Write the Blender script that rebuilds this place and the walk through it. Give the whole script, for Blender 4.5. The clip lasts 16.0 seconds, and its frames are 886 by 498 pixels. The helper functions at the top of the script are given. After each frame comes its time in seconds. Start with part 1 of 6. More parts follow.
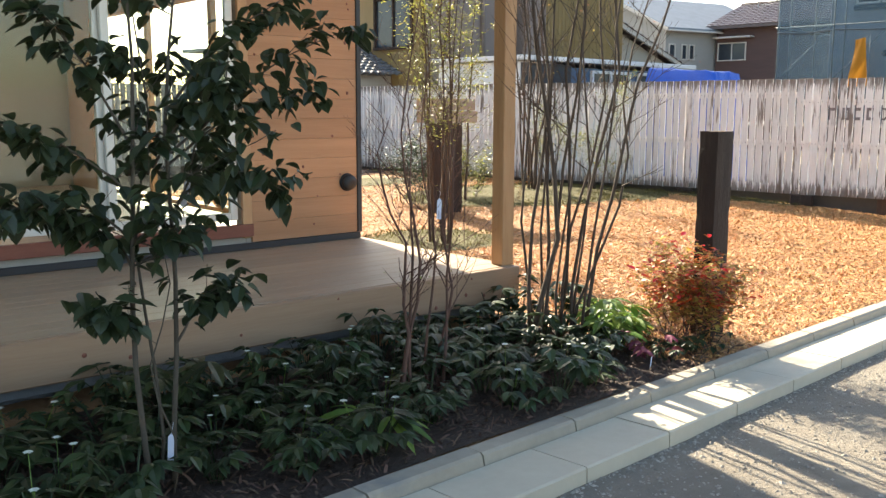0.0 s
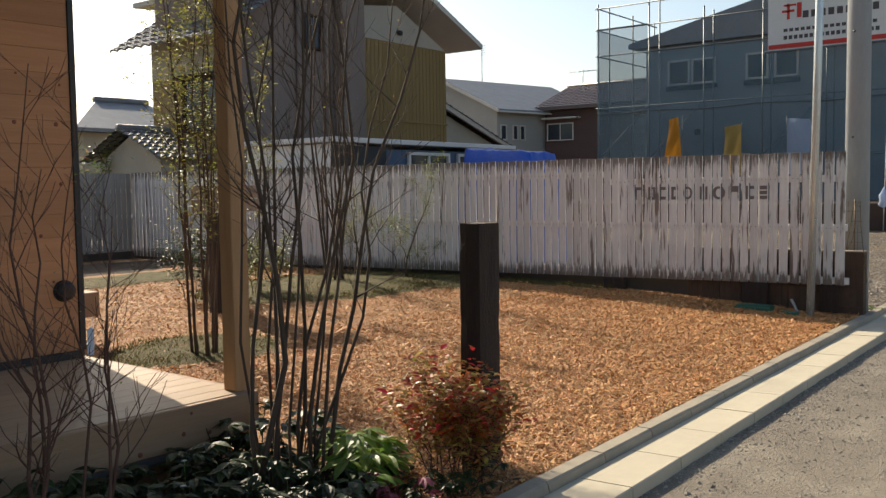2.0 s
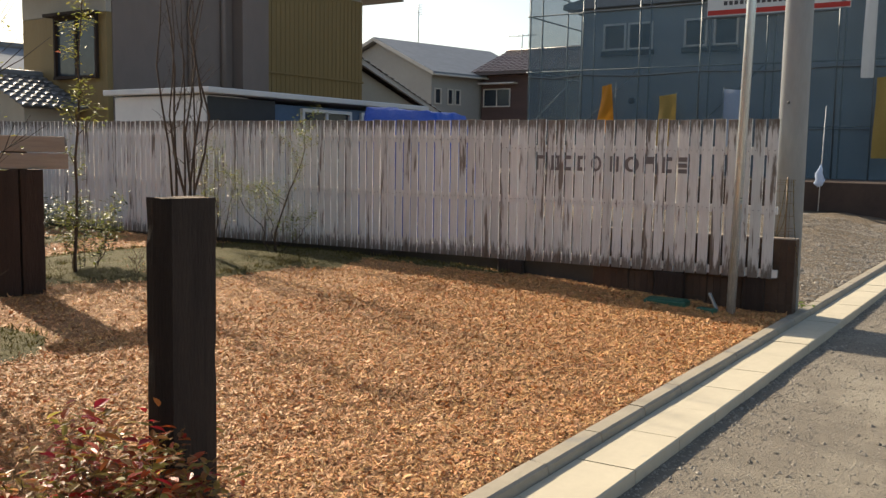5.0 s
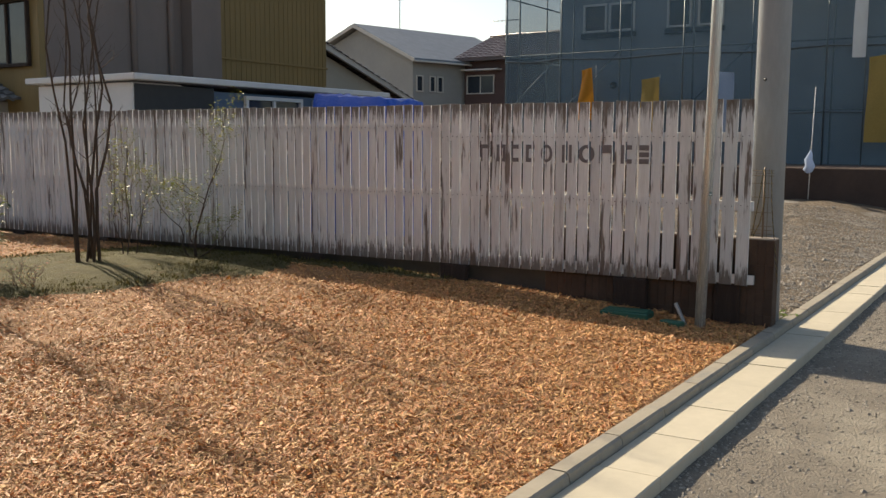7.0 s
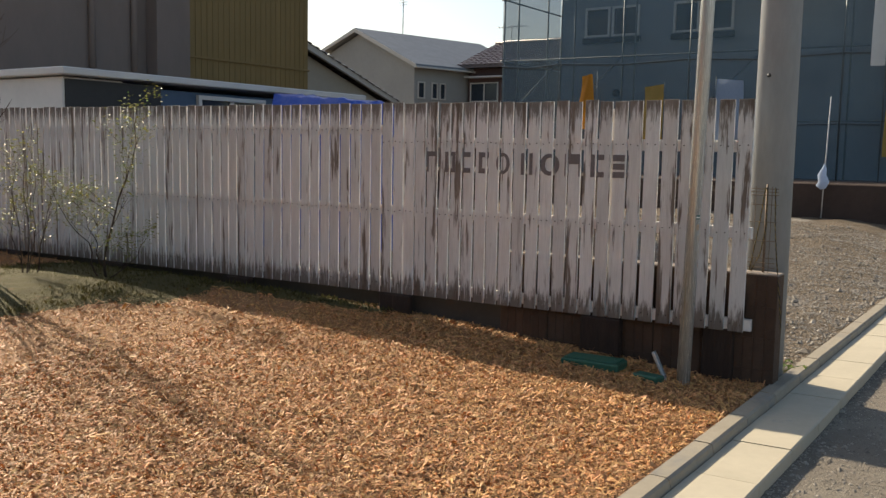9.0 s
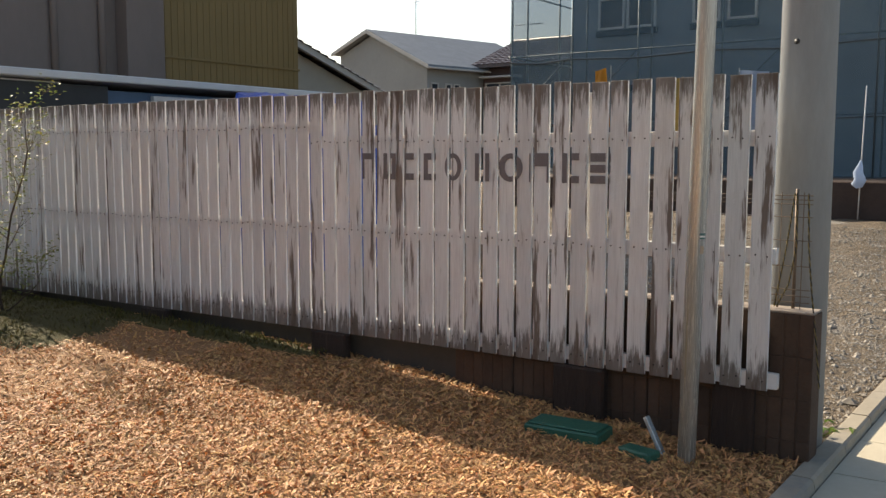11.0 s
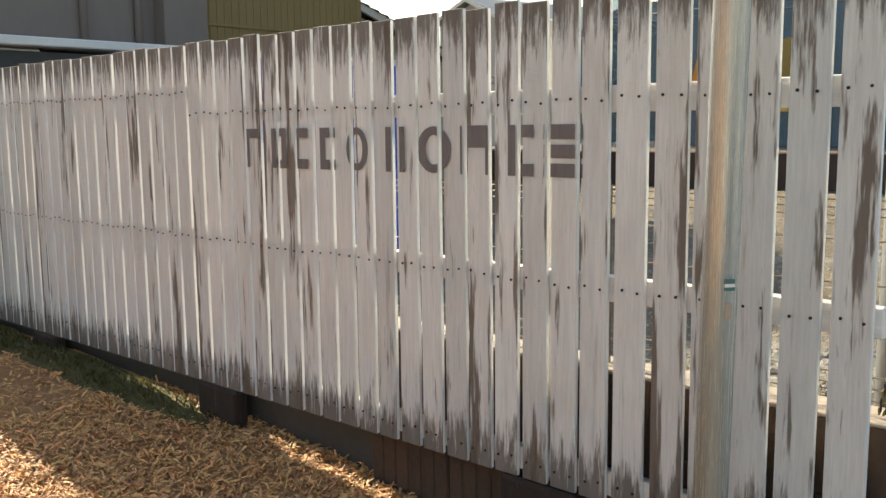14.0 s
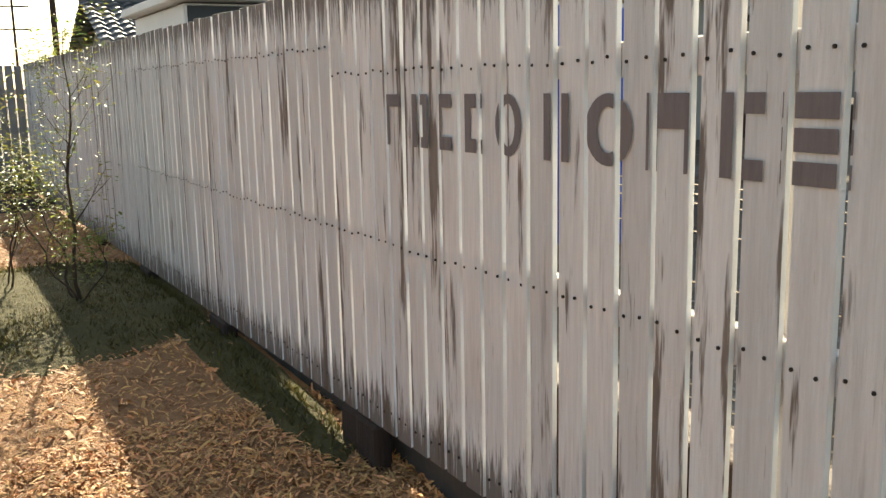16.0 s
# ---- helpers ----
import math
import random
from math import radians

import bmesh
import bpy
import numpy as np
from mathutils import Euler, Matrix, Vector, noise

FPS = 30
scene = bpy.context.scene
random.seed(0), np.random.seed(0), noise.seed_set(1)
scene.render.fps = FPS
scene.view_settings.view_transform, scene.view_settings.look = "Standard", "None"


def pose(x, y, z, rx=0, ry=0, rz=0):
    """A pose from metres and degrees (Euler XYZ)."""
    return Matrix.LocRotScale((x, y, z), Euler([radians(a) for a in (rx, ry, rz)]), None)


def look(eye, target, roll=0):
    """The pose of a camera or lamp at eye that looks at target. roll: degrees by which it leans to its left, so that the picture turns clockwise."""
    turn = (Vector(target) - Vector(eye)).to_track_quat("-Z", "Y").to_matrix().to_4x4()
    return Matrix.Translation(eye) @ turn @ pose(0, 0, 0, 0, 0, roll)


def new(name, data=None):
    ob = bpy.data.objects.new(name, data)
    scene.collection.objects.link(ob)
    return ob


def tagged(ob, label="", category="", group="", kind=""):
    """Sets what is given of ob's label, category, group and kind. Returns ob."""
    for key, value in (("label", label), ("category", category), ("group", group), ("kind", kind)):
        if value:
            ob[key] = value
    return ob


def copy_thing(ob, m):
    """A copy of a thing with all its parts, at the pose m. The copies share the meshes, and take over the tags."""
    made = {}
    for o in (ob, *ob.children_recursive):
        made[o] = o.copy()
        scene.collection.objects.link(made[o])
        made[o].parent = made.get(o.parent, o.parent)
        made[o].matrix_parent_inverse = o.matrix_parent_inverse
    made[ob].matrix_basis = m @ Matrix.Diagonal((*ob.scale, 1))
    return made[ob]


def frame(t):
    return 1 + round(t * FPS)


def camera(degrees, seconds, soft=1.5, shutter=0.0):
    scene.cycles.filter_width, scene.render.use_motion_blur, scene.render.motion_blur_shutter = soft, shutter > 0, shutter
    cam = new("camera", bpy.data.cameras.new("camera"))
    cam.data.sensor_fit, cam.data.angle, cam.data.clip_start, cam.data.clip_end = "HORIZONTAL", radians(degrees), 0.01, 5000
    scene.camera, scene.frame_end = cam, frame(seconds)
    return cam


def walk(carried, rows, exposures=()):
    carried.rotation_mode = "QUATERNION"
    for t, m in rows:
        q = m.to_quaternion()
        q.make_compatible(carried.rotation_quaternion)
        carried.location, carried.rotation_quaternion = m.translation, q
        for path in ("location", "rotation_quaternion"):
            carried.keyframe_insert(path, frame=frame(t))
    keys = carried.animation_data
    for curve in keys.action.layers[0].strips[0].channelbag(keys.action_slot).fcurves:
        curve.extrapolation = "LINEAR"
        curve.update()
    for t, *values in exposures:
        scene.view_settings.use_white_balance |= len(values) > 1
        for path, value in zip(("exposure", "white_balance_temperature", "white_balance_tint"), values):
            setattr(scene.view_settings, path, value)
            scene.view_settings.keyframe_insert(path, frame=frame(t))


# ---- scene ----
cam = camera(51.8, 16.0, 1.45)
METRES, EYE, TILT, LEAN, TURN = 10.9, 1.5, 0.0, 0.0, -43.4
ROWS = [
    (0.0, 0.0, 0.0, 0.0, 0.03, -8.76, -0.22),
    (0.5, 0.017, 0.0193, 0.0019, -1.75, -6.94, -0.43),
    (1.0, 0.0384, 0.0393, 0.0036, -1.8, -5.96, -1.33),
    (1.5, 0.0525, 0.0622, 0.003, -5.64, -4.92, -0.26),
    (2.0, 0.0648, 0.0887, 0.0047, -9.42, -3.81, 0.84),
    (2.5, 0.0851, 0.1109, 0.0042, -9.83, -3.92, -0.43),
    (3.0, 0.1016, 0.1309, 0.0042, -9.59, -4.65, -1.81),
    (3.5, 0.1154, 0.1606, 0.0034, -9.96, -4.85, -0.9),
    (4.0, 0.1326, 0.1838, 0.0029, -10.03, -5.31, -0.59),
    (4.5, 0.1521, 0.2066, 0.0034, -10.01, -5.71, -1.81),
    (5.0, 0.167, 0.2368, 0.0017, -12.8, -5.93, -0.98),
    (7.5, 0.265, 0.3581, 0.0038, -13.04, -6.72, -0.12),
    (8.0, 0.2832, 0.3857, 0.0021, -12.43, -5.72, 0.11),
    (8.5, 0.3016, 0.4177, 0.0034, -13.19, -5.42, 0.05),
    (9.0, 0.3255, 0.4497, 0.0024, -12.39, -6.08, -1.11),
    (9.5, 0.3433, 0.4816, 0.0015, -13.19, -5.47, -0.41),
    (12.0, 0.4423, 0.6299, 0.0018, -9.57, -6.32, 0.02),
    (12.5, 0.46, 0.6584, 0.0009, -10.28, -6.78, 0.15),
    (13.0, 0.4779, 0.6877, 0.002, -9.88, -6.87, 0.34),
    (13.5, 0.4968, 0.7122, 0.0028, -5.27, -7.63, 0.02),
    (14.0, 0.5067, 0.7363, 0.0016, -3.43, -7.48, 0.66),
    (14.5, 0.5139, 0.7615, 0.0031, -0.59, -7.87, 1.54),
    (15.0, 0.5253, 0.7863, 0.0025, 5.26, -8.71, 1.32),
    (15.5, 0.5304, 0.808, 0.0022, 9.12, -9.73, 0.94),
    (16.0, 0.5315, 0.8327, 0.0046, 13.6, -10.14, 1.17),
]
walk(cam, [(t, pose(0, 0, EYE, TILT, LEAN, TURN) @ pose(METRES * x, METRES * y, METRES * z, 90 + pitch, roll, yaw)) for t, x, y, z, yaw, pitch, roll in ROWS],
     [(0.0, 2.08, 6850, 5), (0.5, 2.0, 6900, 5), (1.5, 1.18, 7000, 7), (2.5, 0.3, 7000, 8), (3.5, 0.45, 7100, 8), (5.2, 0.66, 7100, 8), (8.5, 0.49, 7000, 8), (9.7, 0.55, 7000, 8), (12.0, 1.0, 7000, 7), (13.0, 1.22, 7150, 4), (14.5, 1.43, 7100, 0), (15.5, 1.42, 7100, 0), (16.0, 1.31, 7150, 1)])

# ---- world and sun ----
SUN_ELEV, SUN_ROT = radians(32.0), radians(16.0)
world = bpy.data.worlds.new("sky")
scene.world = world
world.use_nodes = True
wn = world.node_tree
sky = wn.nodes.new("ShaderNodeTexSky")
sky.sky_type = "NISHITA"
sky.sun_disc = False
sky.sun_elevation, sky.sun_rotation = SUN_ELEV, SUN_ROT
sky.air_density, sky.dust_density, sky.ozone_density = 1.0, 1.6, 1.2
wn.links.new(sky.outputs[0], wn.nodes["Background"].inputs[0])
wn.nodes["Background"].inputs[1].default_value = 0.11
sun = new("sun", bpy.data.lights.new("sun", "SUN"))
sun.data.energy, sun.data.angle, sun.data.color = 5.0, radians(0.6), (1.0, 0.9, 0.76)
SUN_DIR = Vector((math.sin(SUN_ROT) * math.cos(SUN_ELEV), math.cos(SUN_ROT) * math.cos(SUN_ELEV), math.sin(SUN_ELEV)))
sun.matrix_world = look(tuple(SUN_DIR * 40), (0, 0, 0))


# ---- materials ----
def mat(name, c1, c2, scale=6.0, rough=0.8, bump=0.3, bscale=60.0, metal=0.0, stretch=(1, 1, 1), island=0.0, spot=None, coords="Object", hue=0.0, dist=0.01, spec=0.4):
    """Two colours mixed by noise at two scales, with a fine bump; island: brightness varied from piece to piece; spot: (colour, scale, threshold) stains."""
    m = bpy.data.materials.new(name)
    m.use_nodes = True
    t, L = m.node_tree, m.node_tree.links
    b = t.nodes["Principled BSDF"]
    b.inputs["Roughness"].default_value, b.inputs["Metallic"].default_value = rough, metal
    b.inputs["Specular IOR Level"].default_value = spec
    co = t.nodes.new("ShaderNodeTexCoord")
    mp = t.nodes.new("ShaderNodeMapping")
    mp.inputs["Scale"].default_value = stretch
    oi = t.nodes.new("ShaderNodeObjectInfo")
    sh = t.nodes.new("ShaderNodeVectorMath")
    sh.operation = "MULTIPLY_ADD"
    L.new(oi.outputs["Random"], sh.inputs[0])
    sh.inputs[1].default_value = (37.0, 19.0, 53.0)
    L.new(co.outputs[coords], sh.inputs[2])
    L.new(sh.outputs[0] if coords == "Object" else co.outputs[coords], mp.inputs[0])

    def noise_node(sc, detail, rgh=0.6):
        n = t.nodes.new("ShaderNodeTexNoise")
        n.inputs["Scale"].default_value, n.inputs["Detail"].default_value, n.inputs["Roughness"].default_value = sc, detail, rgh
        L.new(mp.outputs[0], n.inputs["Vector"])
        return n

    def mix(fac, a, c, kind="MIX"):
        n = t.nodes.new("ShaderNodeMix")
        n.data_type, n.blend_type = "RGBA", kind
        if isinstance(fac, float):
            n.inputs[0].default_value = fac
        else:
            L.new(fac, n.inputs[0])
        for sock, v in ((6, a), (7, c)):
            if isinstance(v, tuple):
                n.inputs[sock].default_value = (*v, 1)
            else:
                L.new(v, n.inputs[sock])
        return n.outputs[2]

    def ramp(src, lo, hi):
        n = t.nodes.new("ShaderNodeMapRange")
        n.inputs[1].default_value, n.inputs[2].default_value = lo, hi
        L.new(src, n.inputs[0])
        return n.outputs[0]

    big, fine = noise_node(scale, 5), noise_node(scale * 7.3, 6, 0.7)
    col = mix(ramp(big.outputs[0], 0.3, 0.7), c1, c2)
    col = mix(0.35, col, mix(ramp(fine.outputs[0], 0.3, 0.7), c1, c2))
    if spot:
        s = noise_node(spot[1], 7, 0.65)
        col = mix(ramp(s.outputs[0], spot[2], spot[2] + 0.12), col, spot[0])
    if island:
        g = t.nodes.new("ShaderNodeNewGeometry")
        add = t.nodes.new("ShaderNodeMath")
        add.operation = "ADD"
        L.new(g.outputs["Random Per Island"], add.inputs[0])
        L.new(oi.outputs["Random"], add.inputs[1])
        fr = t.nodes.new("ShaderNodeMath")
        fr.operation = "FRACT"
        L.new(add.outputs[0], fr.inputs[0])
        hs = t.nodes.new("ShaderNodeHueSaturation")
        r = t.nodes.new("ShaderNodeMapRange")
        r.inputs[3].default_value, r.inputs[4].default_value = 1 - island, 1 + island
        L.new(fr.outputs[0], r.inputs[0])
        L.new(r.outputs[0], hs.inputs["Value"])
        if hue:
            r2 = t.nodes.new("ShaderNodeMapRange")
            r2.inputs[3].default_value, r2.inputs[4].default_value = 0.5 - hue, 0.5 + hue
            m3 = t.nodes.new("ShaderNodeMath")
            m3.operation = "MULTIPLY"
            m3.inputs[1].default_value = 7.31
            f3 = t.nodes.new("ShaderNodeMath")
            f3.operation = "FRACT"
            L.new(add.outputs[0], m3.inputs[0])
            L.new(m3.outputs[0], f3.inputs[0])
            L.new(f3.outputs[0], r2.inputs[0])
            L.new(r2.outputs[0], hs.inputs["Hue"])
        L.new(col, hs.inputs["Color"])
        col = hs.outputs[0]
    L.new(col, b.inputs["Base Color"])
    rr = t.nodes.new("ShaderNodeMapRange")
    rr.inputs[3].default_value, rr.inputs[4].default_value = max(rough - 0.12, 0.02), min(rough + 0.12, 1.0)
    L.new(fine.outputs[0], rr.inputs[0])
    L.new(rr.outputs[0], b.inputs["Roughness"])
    if bump:
        bn = noise_node(bscale, 6, 0.65)
        bp = t.nodes.new("ShaderNodeBump")
        bp.inputs["Strength"].default_value, bp.inputs["Distance"].default_value = bump, dist
        L.new(bn.outputs[0], bp.inputs["Height"])
        L.new(bp.outputs[0], b.inputs["Normal"])
    return m


def fence_paint(name="white_board_paint"):
    """Old white paint on rough boards: streaks down the grain, bare dark wood where it has come off, most of all at the sawn ends."""
    m = mat(name, (0.72, 0.70, 0.675), (0.60, 0.58, 0.555), 5.0, 0.85, 0.45, 40.0, stretch=(1, 7, 0.42), island=0.10, spot=((0.36, 0.33, 0.30), 2.6, 0.61))
    t, L = m.node_tree, m.node_tree.links
    b = t.nodes["Principled BSDF"]
    src = b.inputs["Base Color"].links[0].from_socket
    co = t.nodes.new("ShaderNodeTexCoord")
    xyz = t.nodes.new("ShaderNodeSeparateXYZ")
    L.new(co.outputs["Object"], xyz.inputs[0])
    neg, pos, a = (t.nodes.new("ShaderNodeMath") for _ in range(3))
    neg.operation, pos.operation, a.operation = "MULTIPLY_ADD", "SUBTRACT", "MAXIMUM"
    L.new(xyz.outputs[2], neg.inputs[0])
    neg.inputs[1].default_value, neg.inputs[2].default_value = -1.0, 0.045
    L.new(xyz.outputs[2], pos.inputs[0])
    pos.inputs[1].default_value = -0.025
    L.new(neg.outputs[0], a.inputs[0])
    L.new(pos.outputs[0], a.inputs[1])
    oi = t.nodes.new("ShaderNodeObjectInfo")
    sh = t.nodes.new("ShaderNodeVectorMath")
    sh.operation = "MULTIPLY_ADD"
    L.new(oi.outputs["Random"], sh.inputs[0])
    sh.inputs[1].default_value = (11.0, 23.0, 31.0)
    L.new(co.outputs["Object"], sh.inputs[2])
    mp = t.nodes.new("ShaderNodeMapping")
    mp.inputs["Scale"].default_value = (1, 38, 4)
    L.new(sh.outputs[0], mp.inputs[0])
    n = t.nodes.new("ShaderNodeTexNoise")
    n.inputs["Scale"].default_value, n.inputs["Detail"].default_value, n.inputs["Roughness"].default_value = 1.4, 8, 0.72
    L.new(mp.outputs[0], n.inputs["Vector"])
    mul = t.nodes.new("ShaderNodeMath")
    mul.operation = "MULTIPLY_ADD"
    mul.inputs[1].default_value = 0.62
    L.new(n.outputs[0], mul.inputs[0])
    L.new(a.outputs[0], mul.inputs[2])
    r = t.nodes.new("ShaderNodeMapRange")
    r.inputs[1].default_value, r.inputs[2].default_value = 0.93, 1.02
    r.inputs[4].default_value = 0.9
    L.new(mul.outputs[0], r.inputs[0])
    mx = t.nodes.new("ShaderNodeMix")
    mx.data_type = "RGBA"
    L.new(r.outputs[0], mx.inputs[0])
    L.new(src, mx.inputs[6])
    mx.inputs[7].default_value = (0.12, 0.095, 0.076, 1)
    mp2 = t.nodes.new("ShaderNodeMapping")
    mp2.inputs["Scale"].default_value = (1, 20, 1.9)
    L.new(sh.outputs[0], mp2.inputs[0])
    n2 = t.nodes.new("ShaderNodeTexNoise")
    n2.inputs["Scale"].default_value, n2.inputs["Detail"].default_value, n2.inputs["Roughness"].default_value = 1.0, 5, 0.58
    L.new(mp2.outputs[0], n2.inputs["Vector"])
    n3 = t.nodes.new("ShaderNodeTexNoise")
    n3.inputs["Scale"].default_value, n3.inputs["Detail"].default_value = 140.0, 3
    mp3 = t.nodes.new("ShaderNodeMapping")
    mp3.inputs["Scale"].default_value = (1, 1, 0.06)
    L.new(sh.outputs[0], mp3.inputs[0])
    L.new(mp3.outputs[0], n3.inputs["Vector"])
    s1 = t.nodes.new("ShaderNodeMath")
    s1.operation = "MULTIPLY_ADD"
    s1.inputs[1].default_value = 0.18
    L.new(n3.outputs[0], s1.inputs[0])
    L.new(n2.outputs[0], s1.inputs[2])
    s2 = t.nodes.new("ShaderNodeMath")
    s2.operation = "MULTIPLY_ADD"
    s2.inputs[1].default_value = 0.13
    L.new(oi.outputs["Random"], s2.inputs[0])
    L.new(s1.outputs[0], s2.inputs[2])
    r2 = t.nodes.new("ShaderNodeMapRange")
    r2.inputs[1].default_value, r2.inputs[2].default_value, r2.inputs[4].default_value = 0.735, 0.80, 0.9
    L.new(s2.outputs[0], r2.inputs[0])
    mx2 = t.nodes.new("ShaderNodeMix")
    mx2.data_type = "RGBA"
    L.new(r2.outputs[0], mx2.inputs[0])
    L.new(mx.outputs[2], mx2.inputs[6])
    mx2.inputs[7].default_value = (0.125, 0.088, 0.064, 1)
    # broad brownish damp stains and a fine grain over the whole board
    mp4 = t.nodes.new("ShaderNodeMapping")
    mp4.inputs["Scale"].default_value = (1, 5, 1.3)
    L.new(sh.outputs[0], mp4.inputs[0])
    n4 = t.nodes.new("ShaderNodeTexNoise")
    n4.inputs["Scale"].default_value, n4.inputs["Detail"].default_value, n4.inputs["Roughness"].default_value = 1.6, 6, 0.6
    L.new(mp4.outputs[0], n4.inputs["Vector"])
    r4 = t.nodes.new("ShaderNodeMapRange")
    r4.inputs[1].default_value, r4.inputs[2].default_value, r4.inputs[4].default_value = 0.50, 0.72, 0.3
    L.new(n4.outputs[0], r4.inputs[0])
    mx4 = t.nodes.new("ShaderNodeMix")
    mx4.data_type = "RGBA"
    L.new(r4.outputs[0], mx4.inputs[0])
    L.new(mx2.outputs[2], mx4.inputs[6])
    mx4.inputs[7].default_value = (0.44, 0.38, 0.335, 1)
    r5 = t.nodes.new("ShaderNodeMapRange")
    r5.inputs[1].default_value, r5.inputs[2].default_value, r5.inputs[3].default_value, r5.inputs[4].default_value = 0.3, 0.7, 0.93, 1.06
    L.new(n3.outputs[0], r5.inputs[0])
    hs5 = t.nodes.new("ShaderNodeHueSaturation")
    L.new(r5.outputs[0], hs5.inputs["Value"])
    L.new(mx4.outputs[2], hs5.inputs["Color"])
    L.new(hs5.outputs[0], b.inputs["Base Color"])
    return m


def glass(name, tint=(1, 1, 1), rough=0.0):
    m = bpy.data.materials.new(name)
    m.use_nodes = True
    t, L = m.node_tree, m.node_tree.links
    for n in list(t.nodes):
        t.nodes.remove(n)
    o = t.nodes.new("ShaderNodeOutputMaterial")
    tr, gl, mx, fr = (t.nodes.new("ShaderNode" + k) for k in ("BsdfTransparent", "BsdfGlossy", "MixShader", "Fresnel"))
    tr.inputs[0].default_value = (*tint, 1)
    gl.inputs["Roughness"].default_value = rough
    fr.inputs[0].default_value = 1.5
    L.new(fr.outputs[0], mx.inputs[0])
    L.new(tr.outputs[0], mx.inputs[1])
    L.new(gl.outputs[0], mx.inputs[2])
    L.new(mx.outputs[0], o.inputs[0])
    return m


def leafy(name, c1, c2, island=0.3, hue=0.02, rough=0.45, through_light=0.35):
    m = mat(name, c1, c2, 20.0, rough, 0.0, island=island, hue=hue, spec=0.5)
    t, L = m.node_tree, m.node_tree.links
    b = t.nodes["Principled BSDF"]
    tl = t.nodes.new("ShaderNodeBsdfTranslucent")
    L.new(b.inputs["Base Color"].links[0].from_socket, tl.inputs[0])
    mx = t.nodes.new("ShaderNodeMixShader")
    mx.inputs[0].default_value = through_light
    L.new(b.outputs[0], mx.inputs[1])
    L.new(tl.outputs[0], mx.inputs[2])
    L.new(mx.outputs[0], t.nodes["Material Output"].inputs[0])
    return m


M_MULCH = mat("bark_mulch", (0.42, 0.225, 0.10), (0.28, 0.14, 0.06), 9.0, 0.9, 0.9, 45.0, dist=0.03)
M_CHIP = mat("bark_chip", (0.71, 0.385, 0.155), (0.46, 0.222, 0.08), 30.0, 0.62, 0.2, 120.0, island=0.45, hue=0.014, spec=0.33)
M_DARKCHIP = mat("old_bark_chip", (0.12, 0.07, 0.045), (0.07, 0.04, 0.028), 30.0, 0.85, 0.2, 120.0, island=0.5, hue=0.02)
M_SOIL = mat("planting_soil", (0.06, 0.038, 0.026), (0.035, 0.022, 0.016), 10.0, 0.95, 0.9, 40.0, dist=0.03)
M_ROAD = mat("gravel_road", (0.25, 0.212, 0.163), (0.158, 0.132, 0.102), 1.1, 0.95, 0.8, 70.0, spot=((0.31, 0.27, 0.207), 0.55, 0.5), dist=0.02)
M_DIRT = mat("dirt_lot", (0.225, 0.172, 0.118), (0.135, 0.10, 0.066), 0.9, 0.95, 1.0, 26.0, spot=((0.30, 0.27, 0.23), 0.8, 0.54), dist=0.06)
M_PEBBLE = mat("road_pebbles", (0.38, 0.335, 0.275), (0.21, 0.185, 0.155), 40.0, 0.9, 0.2, 150.0, island=0.45)
M_KERB = mat("kerb_concrete", (0.37, 0.318, 0.24), (0.275, 0.235, 0.178), 3.0, 0.85, 0.25, 140.0, spot=((0.24, 0.22, 0.19), 2.5, 0.56), dist=0.004)
M_GUTTER = mat("gutter_concrete", (0.54, 0.475, 0.355), (0.45, 0.395, 0.297), 2.2, 0.85, 0.2, 140.0, spot=((0.38, 0.35, 0.30), 3.5, 0.63), dist=0.004)
M_FENCE = fence_paint()
M_FENCEREAR = mat("grey_rear_board_paint", (0.33, 0.315, 0.30), (0.22, 0.21, 0.20), 5.0, 0.9, 0.35, 40.0, stretch=(1, 7, 0.42), island=0.15, spot=((0.15, 0.13, 0.12), 2.6, 0.58))
# Board sides: cleaner paint, lightened further for light coming through the gaps.
M_SIDE = mat("clean_lit_board_edge_paint", (0.80, 0.79, 0.77), (0.66, 0.65, 0.63), 6.0, 0.75, 0.2, 50.0, stretch=(1, 1, 0.5))
M_RAIL = mat("white_rail_paint", (0.78, 0.75, 0.72), (0.62, 0.58, 0.55), 6.0, 0.8, 0.3, 50.0, stretch=(1, 0.4, 3))
M_STENCIL = mat("grey_stencil_paint", (0.13, 0.108, 0.106), (0.20, 0.172, 0.166), 12.0, 0.85, 0.25, 60.0, stretch=(1, 5, 0.5))
M_NAIL = mat("rusty_nail", (0.06, 0.045, 0.04), (0.03, 0.025, 0.02), 50.0, 0.7, 0.0, metal=0.6)
M_SLEEPER = mat("dark_sleeper_wood", (0.050, 0.030, 0.021), (0.024, 0.014, 0.010), 5.0, 0.85, 0.9, 28.0, stretch=(4, 4, 0.5), spot=((0.085, 0.055, 0.038), 6.0, 0.62), dist=0.015)
M_ENDGRAIN = mat("sleeper_end_grain", (0.20, 0.14, 0.09), (0.09, 0.06, 0.04), 12.0, 0.9, 0.5, 50.0)
M_CEDAR = mat("cedar_board", (0.47, 0.245, 0.125), (0.345, 0.165, 0.075), 2.4, 0.55, 0.25, 30.0, stretch=(0.25, 3, 5), island=0.13, spot=((0.24, 0.105, 0.045), 3.2, 0.66), dist=0.004)
M_DECK = mat("deck_timber", (0.43, 0.305, 0.20), (0.34, 0.235, 0.15), 3.0, 0.5, 0.25, 30.0, stretch=(0.3, 5, 5), island=0.1, dist=0.004)
